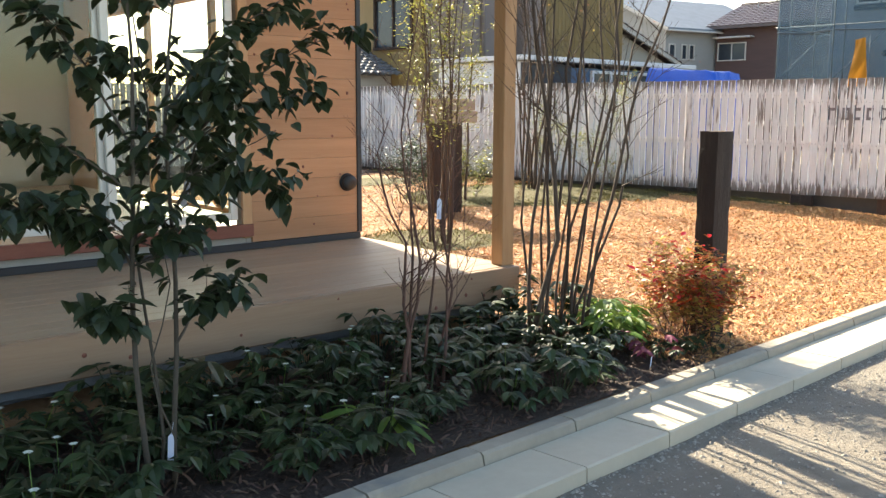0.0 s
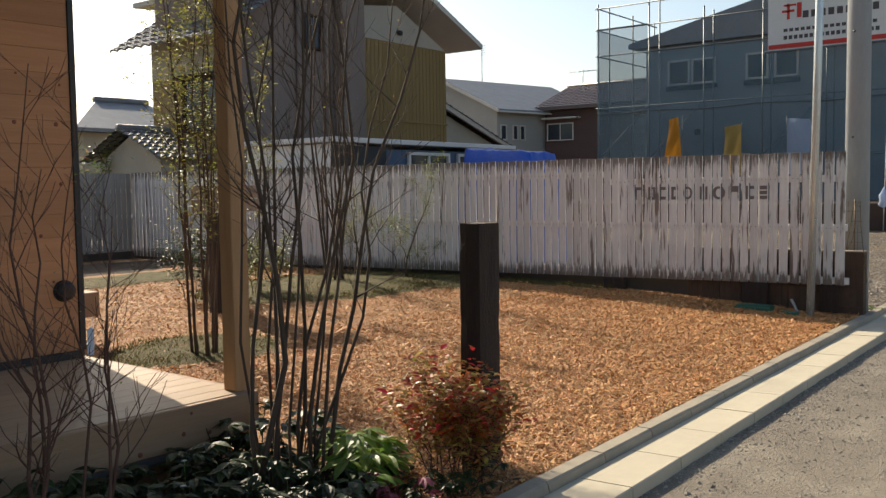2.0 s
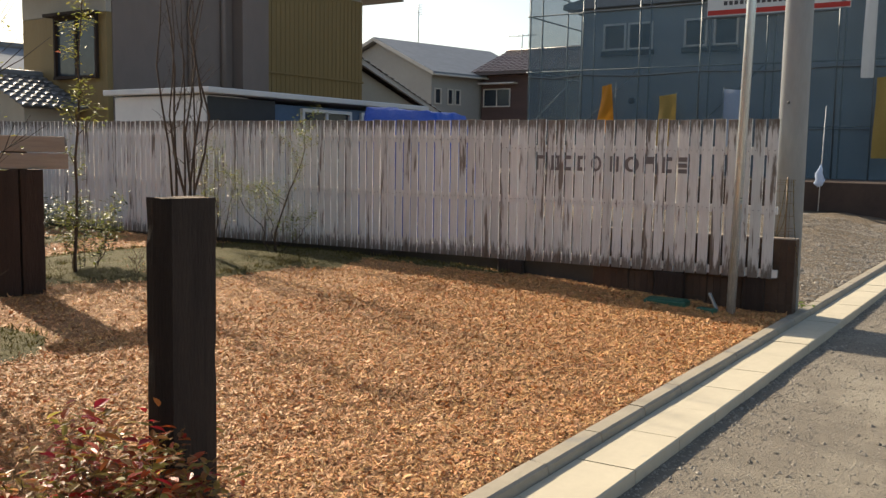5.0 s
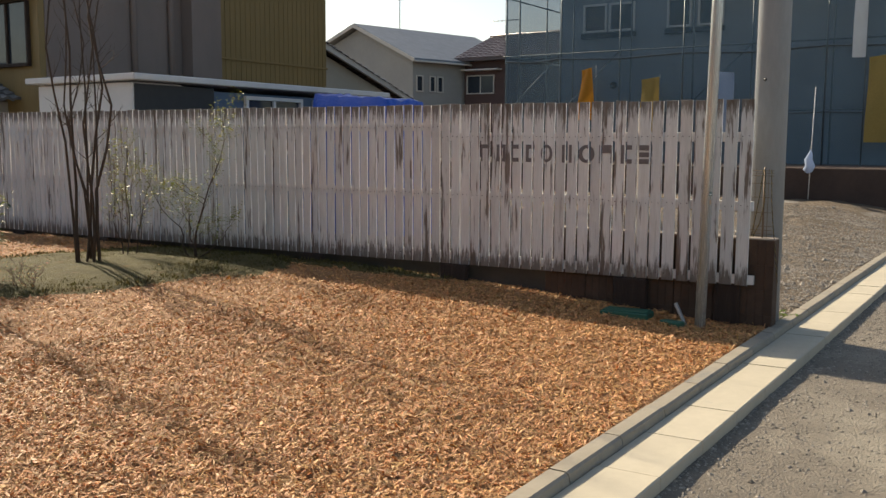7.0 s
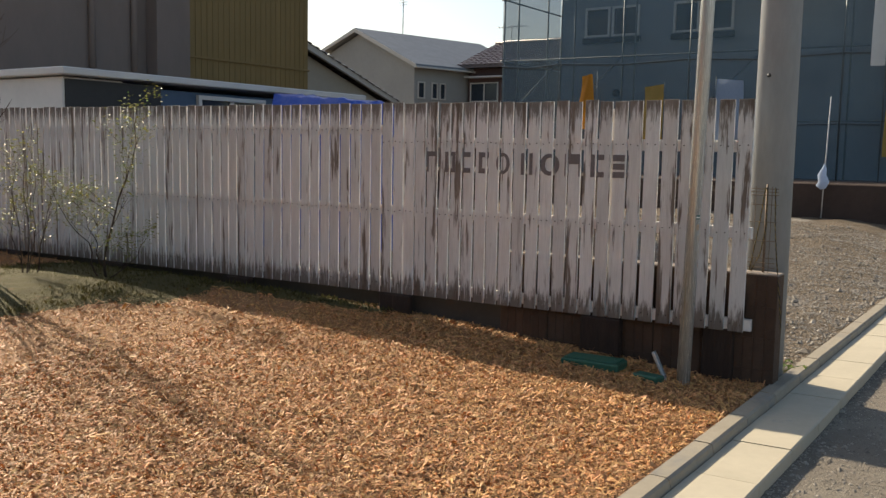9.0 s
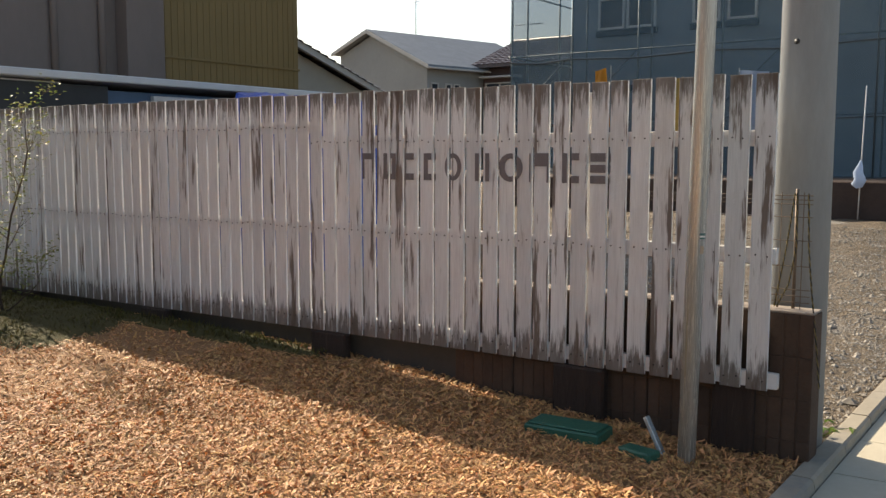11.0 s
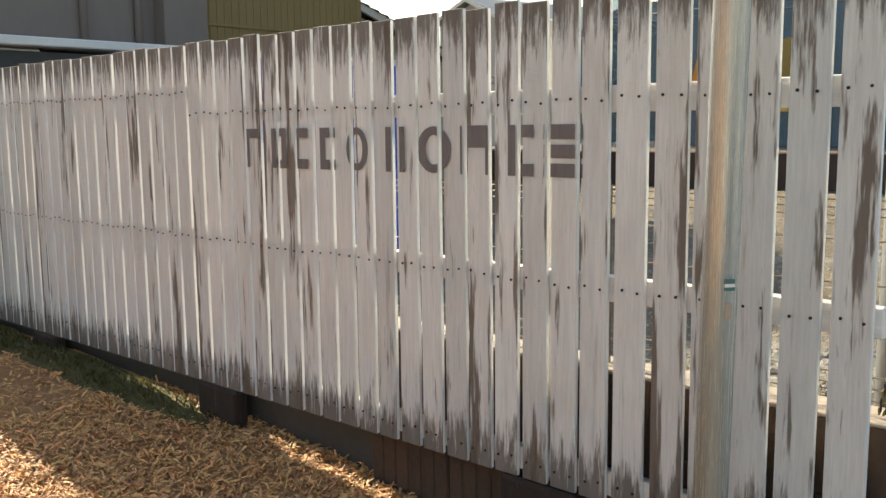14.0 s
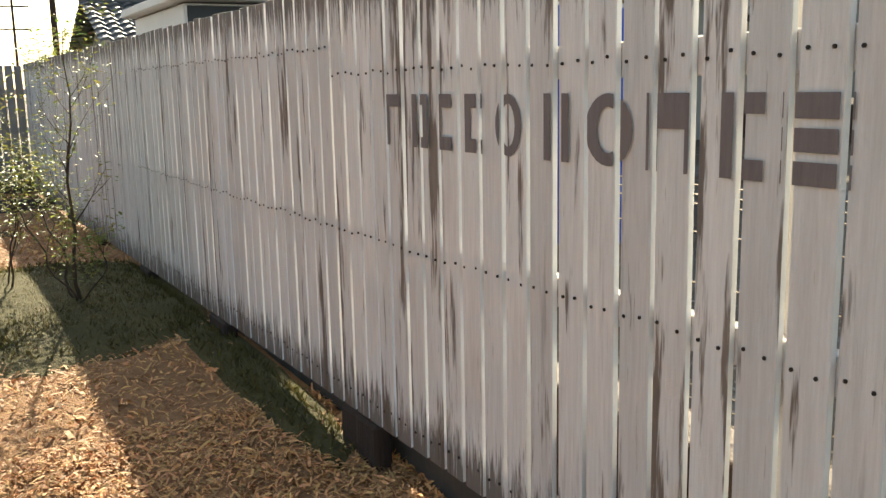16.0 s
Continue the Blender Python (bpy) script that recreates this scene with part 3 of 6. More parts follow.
# timber bench at the side of the house
bench = empty("timber_bench", "pale timber bench at the side of the house", "bench", m=pose(4.78, 7.36, 0))
box("seat", (0.0, 0.0, 0.49), (0.86, 0.42, 0.70), M_FASCIA, bench, 0.006)
for bx in (0.08, 0.68):
    box("leg", (bx, 0.12, 0.12), (bx + 0.09, 0.30, 0.489), M_SLEEPER, bench, 0.005)
box("plinth", (0.0, -0.05, 0.1), (0.84, 0.5, 0.25), M_FOUND, bench, 0.008)

# unseen wall across the road, behind the walker, added for the window to reflect
tagged(box("boundary_wall", (-14, -9.2, -0.08), (24, -9.0, 1.9), M_FOUND, None, 0.01), "grey unseen wall across the road, added for window reflections", "wall", kind="structure")

# ---- posts and poles ----
def sleeper(name, w, d, h, seed, parent=None):
    """A weathered railway sleeper on end, its faces uneven and its edges chipped."""
    bm = bmesh.new()
    nz = 26
    ring = [(-1, -1), (-0.5, -1), (0, -1), (0.5, -1), (1, -1), (1, -0.3), (1, 0.4), (1, 1), (0.4, 1), (-0.3, 1), (-1, 1), (-1, 0.3), (-1, -0.4)]
    rows = []
    for k in range(nz + 1):
        z = h * k / nz
        row = []
        for i, (a, b) in enumerate(ring):
            corner = abs(a) == 1 and abs(b) == 1
            n1 = noise.noise(Vector((i * 3.1, z * 5, seed))) * 0.004
            n2 = max(0, noise.noise(Vector((i * 7.7, z * 7, seed + 4))) - 0.2) * (0.012 if corner else 0.006)
            s = 1 - (0.07 if corner else 0) - n2 / w * 2
            row.append(bm.verts.new((a * w / 2 * s + n1, b * d / 2 * s + n1, z + (noise.noise(Vector((a * 2, b * 2, seed))) * 0.008 if k == nz else 0))))
        rows.append(row)
    n = len(ring)
    for k in range(nz):
        for i in range(n):
            bm.faces.new((rows[k][i], rows[k][(i + 1) % n], rows[k + 1][(i + 1) % n], rows[k + 1][i]))
    cap = bm.faces.new(rows[-1])
    me = bpy.data.meshes.new(name)
    bm.normal_update()
    cap.material_index = 1
    bm.to_mesh(me)
    bm.free()
    me.materials.append(M_SLEEPER)
    me.materials.append(M_ENDGRAIN)
    return put(name, me, parent)


post = sleeper("sleeper_post", 0.182, 0.135, 1.30, 2.0)
post.matrix_basis = pose(5.018, 2.905, 0.07, 0, 0.3, -2)
tagged(post, "dark weathered railway sleeper standing upright in the mulch", "post")

M_PLANK = mat("weathered_plank", (0.36, 0.285, 0.225), (0.24, 0.185, 0.145), 5.0, 0.85, 0.4, 40.0, stretch=(0.4, 4, 5))
stand = empty("sleeper_stand", "two dark sleepers on end carrying a rough plank sign", "stand", m=pose(7.5, 7.9, 0.22, 0, 0, -8))
for k, dx in enumerate((-0.105, 0.105)):
    p = sleeper("sleeper", 0.205, 0.15, 1.11, 7.0 + k, stand)
    p.matrix_basis = pose(dx, 0, 0)
for k in range(2):
    bm = box_bm((-0.42, -0.05, 1.115 + k * 0.145), (0.44 - 0.03 * k, -0.012, 1.25 + k * 0.145), 0.01, seg=2)
    part("sign_plank", bm, M_PLANK, stand, "pale weathered plank")
box("plank_batten", (-0.1, -0.010, 1.11), (0.1, 0.03, 1.36), M_SLEEPER, stand, 0.005)

upole = empty("utility_pole", "thick grey concrete utility pole beside the kerb", "pole", m=pose(12.10, 2.703, 0))
tube("shaft", [(0, 0, -0.2), (0, 0, 4), (0, 0, 10.5)], [0.136, 0.121, 0.09], M_POLE, upole, 32)
for z in (2.05, 3.2, 3.65):
    tube("step_socket", [(-0.10, 0.02, z), (0.0005 * z - 0.1285 + 0.003 * (2.05 - z), 0.023, z)], [0.014, 0.014], M_BLACK, upole, 10)

spole = empty("steel_pole", "slim galvanised steel pole, tan spots, painted reflection streaks, small labels", "pole", m=pose(11.507, 3.03, 0, 1.0, 0, 0))
tube("shaft", [(0, 0, 0.0), (0, 0, 3), (0, 0, 6.2)], [0.042, 0.042, 0.041], M_GALV, spole, 24)

# ---- plants ----
M_BARK = mat("grey_brown_bark", (0.098, 0.066, 0.046), (0.05, 0.034, 0.024), 8.0, 0.9, 0.5, 60.0, stretch=(3, 3, 0.6), dist=0.004)
M_REDBARK = mat("red_brown_bark", (0.14, 0.07, 0.048), (0.075, 0.04, 0.03), 8.0, 0.85, 0.4, 60.0, stretch=(3, 3, 0.6), dist=0.004)
M_PALEBARK = mat("smooth_grey_bark", (0.085, 0.068, 0.048), (0.052, 0.041, 0.029), 8.0, 0.85, 0.3, 60.0, dist=0.004)
M_DARKLEAF = leafy("dark_evergreen_leaf", (0.046, 0.060, 0.024), (0.028, 0.040, 0.017), 0.35, 0.02, 0.45, 0.3)
M_BEDLEAF = leafy("deep_green_leaf", (0.046, 0.070, 0.022), (0.024, 0.040, 0.015), 0.5, 0.02, 0.5, 0.3)
M_BRIGHTLEAF = leafy("fresh_green_leaf", (0.21, 0.30, 0.055), (0.13, 0.22, 0.04), 0.3, 0.02, 0.45, 0.45)
M_YELLOWLEAF = leafy("yellow_green_leaf", (0.30, 0.29, 0.06), (0.20, 0.21, 0.05), 0.35, 0.03, 0.5, 0.45)
M_REDLEAF = leafy("red_leaf", (0.62, 0.12, 0.035), (0.44, 0.075, 0.026), 0.4, 0.03, 0.4, 0.4)
M_BRONZELEAF = leafy("bronze_leaf", (0.50, 0.27, 0.09), (0.30, 0.20, 0.06), 0.4, 0.06, 0.4, 0.5)
M_PINK = leafy("dull_pink_leaf", (0.30, 0.06, 0.09), (0.22, 0.05, 0.07), 0.3, 0.02, 0.5, 0.3)
M_PETAL = leafy("white_petal", (0.75, 0.75, 0.66), (0.62, 0.64, 0.54), 0.15, 0.01, 0.6, 0.3)
M_TAG = mat("white_plastic_tag", (0.72, 0.74, 0.82), (0.66, 0.68, 0.78), 9.0, 0.4, 0.0)


def grow(base, lean, height, r0, rnd, branches=10, blen=0.5, wig=0.03, start=0.3, sides=6, twigs=2, rise=1.0):
    """A stem with side branches and twigs. Gives its mesh data and places with ways at which leaves can sit."""
    V, F, spots = [], [], []
    n = 11
    ph = rnd.uniform(0, 50)
    pts = []
    for i in range(n):
        s = i / (n - 1)
        off = Vector((noise.noise(Vector((ph, s * 4, 0))), noise.noise(Vector((ph, s * 4, 9))), 0)) * wig * (1 + s)
        pts.append(Vector(base) + Vector((lean[0] * s ** 1.15, lean[1] * s ** 1.15, height * s)) + off)
    tube_data(pts, [r0 * (1 - 0.82 * (i / (n - 1))) for i in range(n)], sides, V, F)
    for b in range(branches):
        s = start + (1 - start) * (b + rnd.random()) / branches
        i = min(int(s * (n - 1)), n - 2)
        p = pts[i].lerp(pts[i + 1], s * (n - 1) - i)
        a = rnd.uniform(0, 2 * math.pi)
        L = blen * rnd.uniform(0.5, 1.1) * (1.15 - 0.6 * s)
        d = Vector((math.cos(a), math.sin(a), rise * rnd.uniform(0.5, 1.5))).normalized()
        bp = [p]
        for k in range(1, 5):
            d = (d + Vector((rnd.uniform(-0.2, 0.2), rnd.uniform(-0.2, 0.2), rnd.uniform(-0.05, 0.18)))).normalized()
            bp.append(bp[-1] + d * L / 4)
        rb = r0 * (1 - 0.8 * s) * 0.5
        tube_data(bp, [max(rb * (1 - 0.2 * k), 0.0012) for k in range(5)], 4, V, F, False)
        for k in range(1, 5):
            spots.append((bp[k], d))
        for _ in range(twigs):
            q = bp[rnd.choice((1, 2, 3))]
            a2 = rnd.uniform(0, 2 * math.pi)
            d2 = (d + Vector((math.cos(a2), math.sin(a2), rnd.uniform(0, 0.8))) * 0.8).normalized()
            q2, q3 = q + d2 * L * 0.22, q + d2 * L * 0.42 + Vector((0, 0, 0.03 * L))
            tube_data([q, q2, q3], [max(rb * 0.45, 0.0011), max(rb * 0.35, 0.001), 0.0008], 3, V, F, False)
            spots += [(q2, d2), (q3, d2)]
    return V, F, spots


def leaves_on(name, spots, per, length, width, material, rnd, spread=0.05, hang=0.2, fold=0.2, droop=0.15, zmin=-9.0):
    P, W, U, Ls, Ws = [], [], [], [], []
    for p, d in spots:
        for _ in range(per if per >= 1 else (1 if rnd.random() < per else 0)):
            q = p + Vector((rnd.gauss(0, spread), rnd.gauss(0, spread), rnd.gauss(0, spread)))
            if q.z < zmin:
                continue
            a = rnd.uniform(0, 2 * math.pi)
            w = (d * 0.4 + Vector((math.cos(a), math.sin(a), rnd.uniform(-0.5, 0.5) - hang))).normalized()
            P.append(q), W.append(w), U.append((rnd.uniform(-0.4, 0.4), rnd.uniform(-0.4, 0.4), 1.0))
            s = rnd.uniform(0.65, 1.25)
            Ls.append(length * s), Ws.append(width * s)
    return leaf_mesh(name, P, W, U, Ls, Ws, material, fold, droop)


def clump(name, base, stems, label, category, bark, seed, leaf=None, leaf2=None, group="", rise=1.0, wig=0.045, twigs=2):
    """A shrub or tree of several stems; stems: rows of (dx, dy, lean x, lean y, height, radius, branches, branch length)."""
    rnd = random.Random(seed)
    root = tagged(empty(name, m=Matrix.Translation(base)), label, category, group)
    spots = []
    for dx, dy, lx, ly, h, r, nb, bl in stems:
        V, F, s = grow((dx, dy, -0.05), (lx, ly), h, r, rnd, nb, bl, wig=wig, rise=rise, twigs=twigs)
        put("stem", mesh_of("stem", V, F, bark, True), root)
        spots += s
    for sp in (leaf, leaf2):
        if sp:
            me = leaves_on("leaves", spots, sp["per"], sp["length"], sp["width"], sp["mat"], rnd, sp.get("spread", 0.04), sp.get("hang", 0.1), zmin=sp.get("zmin", -9))
            ob = put("leaves", me, root)
            ob["kind"] = "stuff"
    return root


def random_stems(n, radius, lean, height, r, nb, bl, seed, bias=(0, 0)):
    rnd = random.Random(seed)
    out = []
    for k in range(n):
        a = 2 * math.pi * (k + rnd.random() * 0.8) / n
        q = rnd.uniform(0.3, 1)
        out.append((radius * math.cos(a) * q, radius * math.sin(a) * q, lean * math.cos(a) * q + bias[0], lean * math.sin(a) * q + bias[1], height * rnd.uniform(0.8, 1.1), r * rnd.uniform(0.7, 1.15), nb, bl))
    return out


# the evergreen in the planting bed
evergreen = clump("evergreen_tree", (1.44, 3.02, 0.09), [(-0.05, 0.0, -0.05, 0.02, 2.7, 0.0125, 11, 0.42), (0.07, 0.04, 0.10, 0.0, 2.75, 0.012, 12, 0.42), (0.02, 0.06, 0.02, 0.12, 2.4, 0.008, 8, 0.36), (0.02, -0.03, -0.05, -0.06, 1.4, 0.0045, 3, 0.2)],
      "young evergreen tree with thin grey stems and dark glossy leaves", "tree", M_PALEBARK, 11,
      dict(per=2, length=0.078, width=0.050, mat=M_DARKLEAF, spread=0.03, hang=0.75, zmin=0.85), None, rise=0.35, wig=0.05)


def bough(a, b, sag, seed):
    """A leafy side branch from a to b with short twigs, its leaves in a hanging row."""
    rnd = random.Random(seed)
    a, b = Vector(a), Vector(b)
    pts = [a.lerp(b, k / 6) + Vector((rnd.gauss(0, 0.012), rnd.gauss(0, 0.012), sag * math.sin(math.pi * k / 6))) for k in range(7)]
    V, F, spots = [], [], []
    tube_data(pts, [0.006 - 0.0007 * k for k in range(7)], 5, V, F, False)
    for k in range(2, 7):
        spots.append((pts[k], (b - a).normalized()))
        for _ in range(2):
            d = ((b - a).normalized() + Vector((rnd.gauss(0, 0.6), rnd.gauss(0, 0.6), rnd.gauss(-0.1, 0.5)))).normalized()
            q = pts[k] + d * rnd.uniform(0.05, 0.13)
            tube_data([pts[k], q], [0.002, 0.0012], 3, V, F, False)
            spots += [(q, d), (pts[k].lerp(q, 0.5), d)]
    put("branch", mesh_of("branch", V, F, M_PALEBARK, True), evergreen)
    ob = put("leaves", leaves_on("leaves", spots, 3, 0.078, 0.052, M_DARKLEAF, rnd, 0.02, 0.8), evergreen)
    ob["kind"] = "stuff"


for k, (x0, z0, dx, dy, z1, sag) in enumerate(((0.10, 1.25, 0.86, 0.02, 1.72, 0.05), (0.10, 1.2, 0.80, 0.16, 1.46, 0.08), (0.09, 1.05, 0.55, 0.03, 1.10, 0.10), (0.08, 0.95, 0.30, 0.0, 1.45, 0.04), (-0.06, 1.1, -0.50, 0.03, 1.36, 0.06), (-0.06, 0.95, -0.45, -0.02, 1.06, 0.09),
                                               (-0.05, 0.85, -0.27, 0.05, 1.02, 0.06), (0.09, 0.55, 0.29, 0.03, 0.74, 0.04), (-0.05, 0.58, -0.15, 0.03, 0.70, 0.03), (-0.06, 1.3, -0.30, 0.12, 1.72, 0.04), (0.10, 1.4, 0.45, -0.12, 1.78, 0.05), (0.02, 1.2, 0.15, -0.3, 1.5, 0.06))):
    bough((x0, 0.02, z0), (dx, dy, z1), sag, 300 + k)
# thin bare shrubs in the bed
clump("bare_shrub", (2.72, 3.12, 0.09), random_stems(3, 0.05, 0.10, 1.75, 0.011, 15, 0.5, 3), "slender bare shrub with fine red-brown twigs", "shrub", M_REDBARK, 21, dict(per=0.12, length=0.014, width=0.007, mat=M_YELLOWLEAF), wig=0.07, twigs=3)
clump("bare_shrub", (3.02, 3.22, 0.09), random_stems(3, 0.05, 0.09, 1.7, 0.010, 13, 0.42, 8), "slender bare shrub with fine twigs and a hanging tag", "shrub", M_REDBARK, 22, dict(per=0.15, length=0.014, width=0.007, mat=M_YELLOWLEAF), wig=0.07, twigs=3)
# the tall clump at the deck's corner
clump("multi_stem_tree", (4.13, 3.40, 0.09), random_stems(11, 0.15, 0.42, 3.9, 0.011, 15, 0.6, 4, (0.08, -0.12)) + [(0.1, -0.1, 0.42, -0.52, 3.2, 0.013, 12, 0.55), (0.12, -0.06, 0.50, -0.42, 3.0, 0.010, 11, 0.55), (-0.12, 0.0, -0.18, -0.02, 3.6, 0.017, 10, 0.5)],
      "bare multi-stemmed tree beside the deck post", "tree", M_BARK, 31, dict(per=0.10, length=0.016, width=0.008, mat=M_BRONZELEAF), wig=0.11, twigs=3)
# the yellow-budded shrub behind the deck
clump("budding_tree", (5.86, 6.2, 0.17), random_stems(9, 0.12, 0.30, 3.3, 0.015, 19, 0.6, 6), "upright multi-stemmed tree with tiny yellow-green leaves", "tree", M_BARK, 41,
      dict(per=3, length=0.034, width=0.018, mat=M_YELLOWLEAF, spread=0.045, zmin=0.8), dict(per=0.3, length=0.02, width=0.012, mat=M_BRIGHTLEAF, zmin=0.1))
# on the moss
clump("young_tree", (8.48, 8.53, 0.22), [(0, 0, 0.05, -0.05, 3.1, 0.02, 12, 0.35)], "slim young tree with tufts of yellow-green leaves", "tree", M_BARK, 51,
      dict(per=6, length=0.06, width=0.018, mat=M_YELLOWLEAF, spread=0.04))
clump("low_shrub", (8.75, 8.75, 0.22), random_stems(7, 0.14, 0.30, 0.75, 0.007, 8, 0.28, 14), "low green shrub at the foot of a young tree", "shrub", M_BARK, 52,
      dict(per=1, length=0.06, width=0.02, mat=M_BEDLEAF, spread=0.05), dict(per=2, length=0.06, width=0.02, mat=M_YELLOWLEAF, spread=0.05))
clump("low_shrub", (7.95, 8.9, 0.22), random_stems(8, 0.15, 0.32, 0.8, 0.008, 9, 0.3, 15), "low dark green shrub behind a sleeper stand", "shrub", M_BARK, 53,
      dict(per=4, length=0.06, width=0.02, mat=M_BEDLEAF, spread=0.05))
clump("multi_stem_tree", (10.15, 8.86, 0.24), random_stems(9, 0.17, 0.34, 4.3, 0.0165, 9, 0.4, 16), "bare multi-stemmed tree on the moss", "tree", M_BARK, 61, wig=0.13)
clump("leafy_shrub", (10.82, 9.15, 0.23), random_stems(5, 0.08, 0.16, 1.25, 0.008, 10, 0.35, 17), "thin shrub with small yellow-green leaves", "shrub", M_BARK, 71,
      dict(per=2, length=0.035, width=0.018, mat=M_YELLOWLEAF))
clump("leafy_shrub", (11.2, 8.52, 0.28), [(0, 0, -0.05, -0.62, 1.65, 0.013, 13, 0.6), (0.02, 0.05, -0.3, 0.45, 0.95, 0.009, 9, 0.5), (-0.03, -0.03, -0.35, -0.2, 0.8, 0.008, 8, 0.45), (0.0, -0.05, 0.15, -0.5, 0.5, 0.007, 6, 0.35)],
      "spreading thin shrub with sparse small leaves before the fence", "shrub", M_BARK, 72, dict(per=3, length=0.034, width=0.018, mat=M_YELLOWLEAF), dict(per=1, length=0.03, width=0.013, mat=M_BRIGHTLEAF), wig=0.08, twigs=4)
clump("small_shrub", (8.95, 8.1, 0.22), random_stems(7, 0.05, 0.2, 0.35, 0.005, 5, 0.15, 18), "little twiggy red-brown shrub on the moss", "shrub", M_REDBARK, 73, dict(per=0.5, length=0.02, width=0.01, mat=M_BRONZELEAF))

# the red nandina bush by the sleeper post
clump("nandina_bush", (4.79, 2.88, 0.08), random_stems(22, 0.13, 0.21, 0.58, 0.005, 9, 0.16, 19), "compact nandina bush in red, orange and bronze leaf", "bush", M_REDBARK, 81,
      dict(per=2, length=0.042, width=0.018, mat=M_BRONZELEAF, spread=0.035), dict(per=0.5, length=0.05, width=0.024, mat=M_REDLEAF, spread=0.045, zmin=0.26))


def perennial(seed, n, length, width, material, height, flowers=0, dense=1.0):
    """A low perennial: leaves fanned out on short stalks, with a few nodding white flowers."""
    rnd = random.Random(seed)
    V, F, P, W, U, Ls, Ws = [], [], [], [], [], [], []
    for k in range(n):
        a, r = rnd.uniform(0, 2 * math.pi), rnd.uniform(0.02, 0.16)
        h = height * rnd.uniform(0.35, 1.0)
        tip = Vector((math.cos(a) * r, math.sin(a) * r, h))
        tube_data([(0.2 * tip.x, 0.2 * tip.y, -0.01), (0.6 * tip.x, 0.6 * tip.y, h * 0.65), tuple(tip)], [0.003, 0.0025, 0.002], 3, V, F, False)
        for j in range(5):
            b = a + (j - 2) * 0.55 + rnd.uniform(-0.15, 0.15)
            P.append(tip), W.append((math.cos(b), math.sin(b), rnd.uniform(-0.35, 0.15))), U.append((rnd.uniform(-0.2, 0.2), rnd.uniform(-0.2, 0.2), 1))
            s = rnd.uniform(0.7, 1.2)
            Ls.append(length * s), Ws.append(width * s)
    plant = empty("perennial_plant")
    put("foliage", leaf_mesh("foliage", P, W, U, Ls, Ws, material, 0.15, 0.25), plant)["kind"] = "stuff"
    put("stem", mesh_of("stem", V, F, material), plant)
    for k in range(flowers):
        a, r = rnd.uniform(0, 2 * math.pi), rnd.uniform(0.05, 0.18)
        c = Vector((math.cos(a) * r, math.sin(a) * r, height * rnd.uniform(0.95, 1.3)))
        fl = put("flower", leaf_mesh("flower", [c] * 6, [(math.cos(i * 1.047), math.sin(i * 1.047), 0.35) for i in range(6)], [(0, 0, 1)] * 6, [0.017] * 6, [0.016] * 6, M_PETAL, 0.2, 0.1), plant)
        sv, sf = tube_data([(c.x * 0.4, c.y * 0.4, 0), tuple(c)], [0.002, 0.0015], 3)
        put("flower_stalk", mesh_of("flower_stalk", sv, sf, M_BRIGHTLEAF), fl)
    return plant


LAB = "low green perennial with lobed leaves in the planting bed"
LABF = "low green perennial with lobed leaves and white flowers"
kinds = [(perennial(100 + k, 17, 0.085, 0.040, M_BEDLEAF, 0.20 + 0.03 * k, 0), LAB) for k in range(3)] + [(perennial(120 + k, 15, 0.085, 0.042, M_BEDLEAF, 0.20, 2), LABF) for k in range(2)]
rnd = random.Random(77)
spots = []
for _ in range(4000):
    p = (rnd.uniform(0.1, 4.45), rnd.uniform(2.72, 3.86))
    if p[1] < 2.80 + 0.25 * max(0.0, 2.4 - p[0]) * 0.3 + 0.12 * math.sin(p[0] * 5) or (p[0] > 3.7 and p[1] < 3.0):
        continue
    if all((p[0] - q[0]) ** 2 + (p[1] - q[1]) ** 2 > 0.215 ** 2 for q in spots) and (p[0] - 4.13) ** 2 + (p[1] - 3.4) ** 2 > 0.04:
        spots.append(p)
for i, p in enumerate(spots):
    src, lab = kinds[rnd.choices(range(5), (3, 3, 3, 2, 2))[0]]
    s = rnd.uniform(0.75, 1.25)
    ob = copy_thing(src, pose(p[0], p[1], plot_z(p[0], p[1]) + 0.008, 0, 0, rnd.uniform(0, 360)))
    ob.scale = (s, s, s * rnd.uniform(0.8, 1.15))
    tagged(ob, lab, "plant", "perennials in the bed")
for src, _ in kinds:
    for o in (*src.children_recursive, src):
        bpy.data.objects.remove(o)
br = perennial(140, 17, 0.13, 0.042, M_BRIGHTLEAF, 0.30)
for k, (px, py, s) in enumerate(((4.42, 3.22, 1.0), (4.52, 3.36, 0.85), (4.33, 3.08, 0.85), (4.62, 3.22, 0.6))):
    ob = br if k == 0 else copy_thing(br, pose(px, py, 0.1, 0, 0, 70 * k))
    ob.matrix_basis = pose(px, py, 0.1, 0, 0, 70 * k) @ Matrix.Diagonal((s, s, s, 1))
    tagged(ob, "bright green broad-leaved perennial by the tree clump", "plant", "bright perennials")
pk = perennial(150, 9, 0.07, 0.024, M_PINK, 0.17)
pk.matrix_basis = pose(4.33, 2.88, 0.09)
tagged(pk, "small plant with dull pink leaves", "plant")
for k, (px, py) in enumerate(((4.50, 2.80), (4.62, 2.74), (4.38, 2.76), (4.55, 2.92), (4.82, 2.76))):
    g = perennial(160 + k, 9, 0.05, 0.022, M_BEDLEAF, 0.12)
    g.matrix_basis = pose(px, py, 0.09)
    tagged(g, "small dark ground-cover plant at the bed's edge", "plant", "ground cover")
sprout = perennial(171, 3, 0.20, 0.045, M_BRIGHTLEAF, 0.12)
sprout.matrix_basis = pose(2.35, 2.93, 0.1)
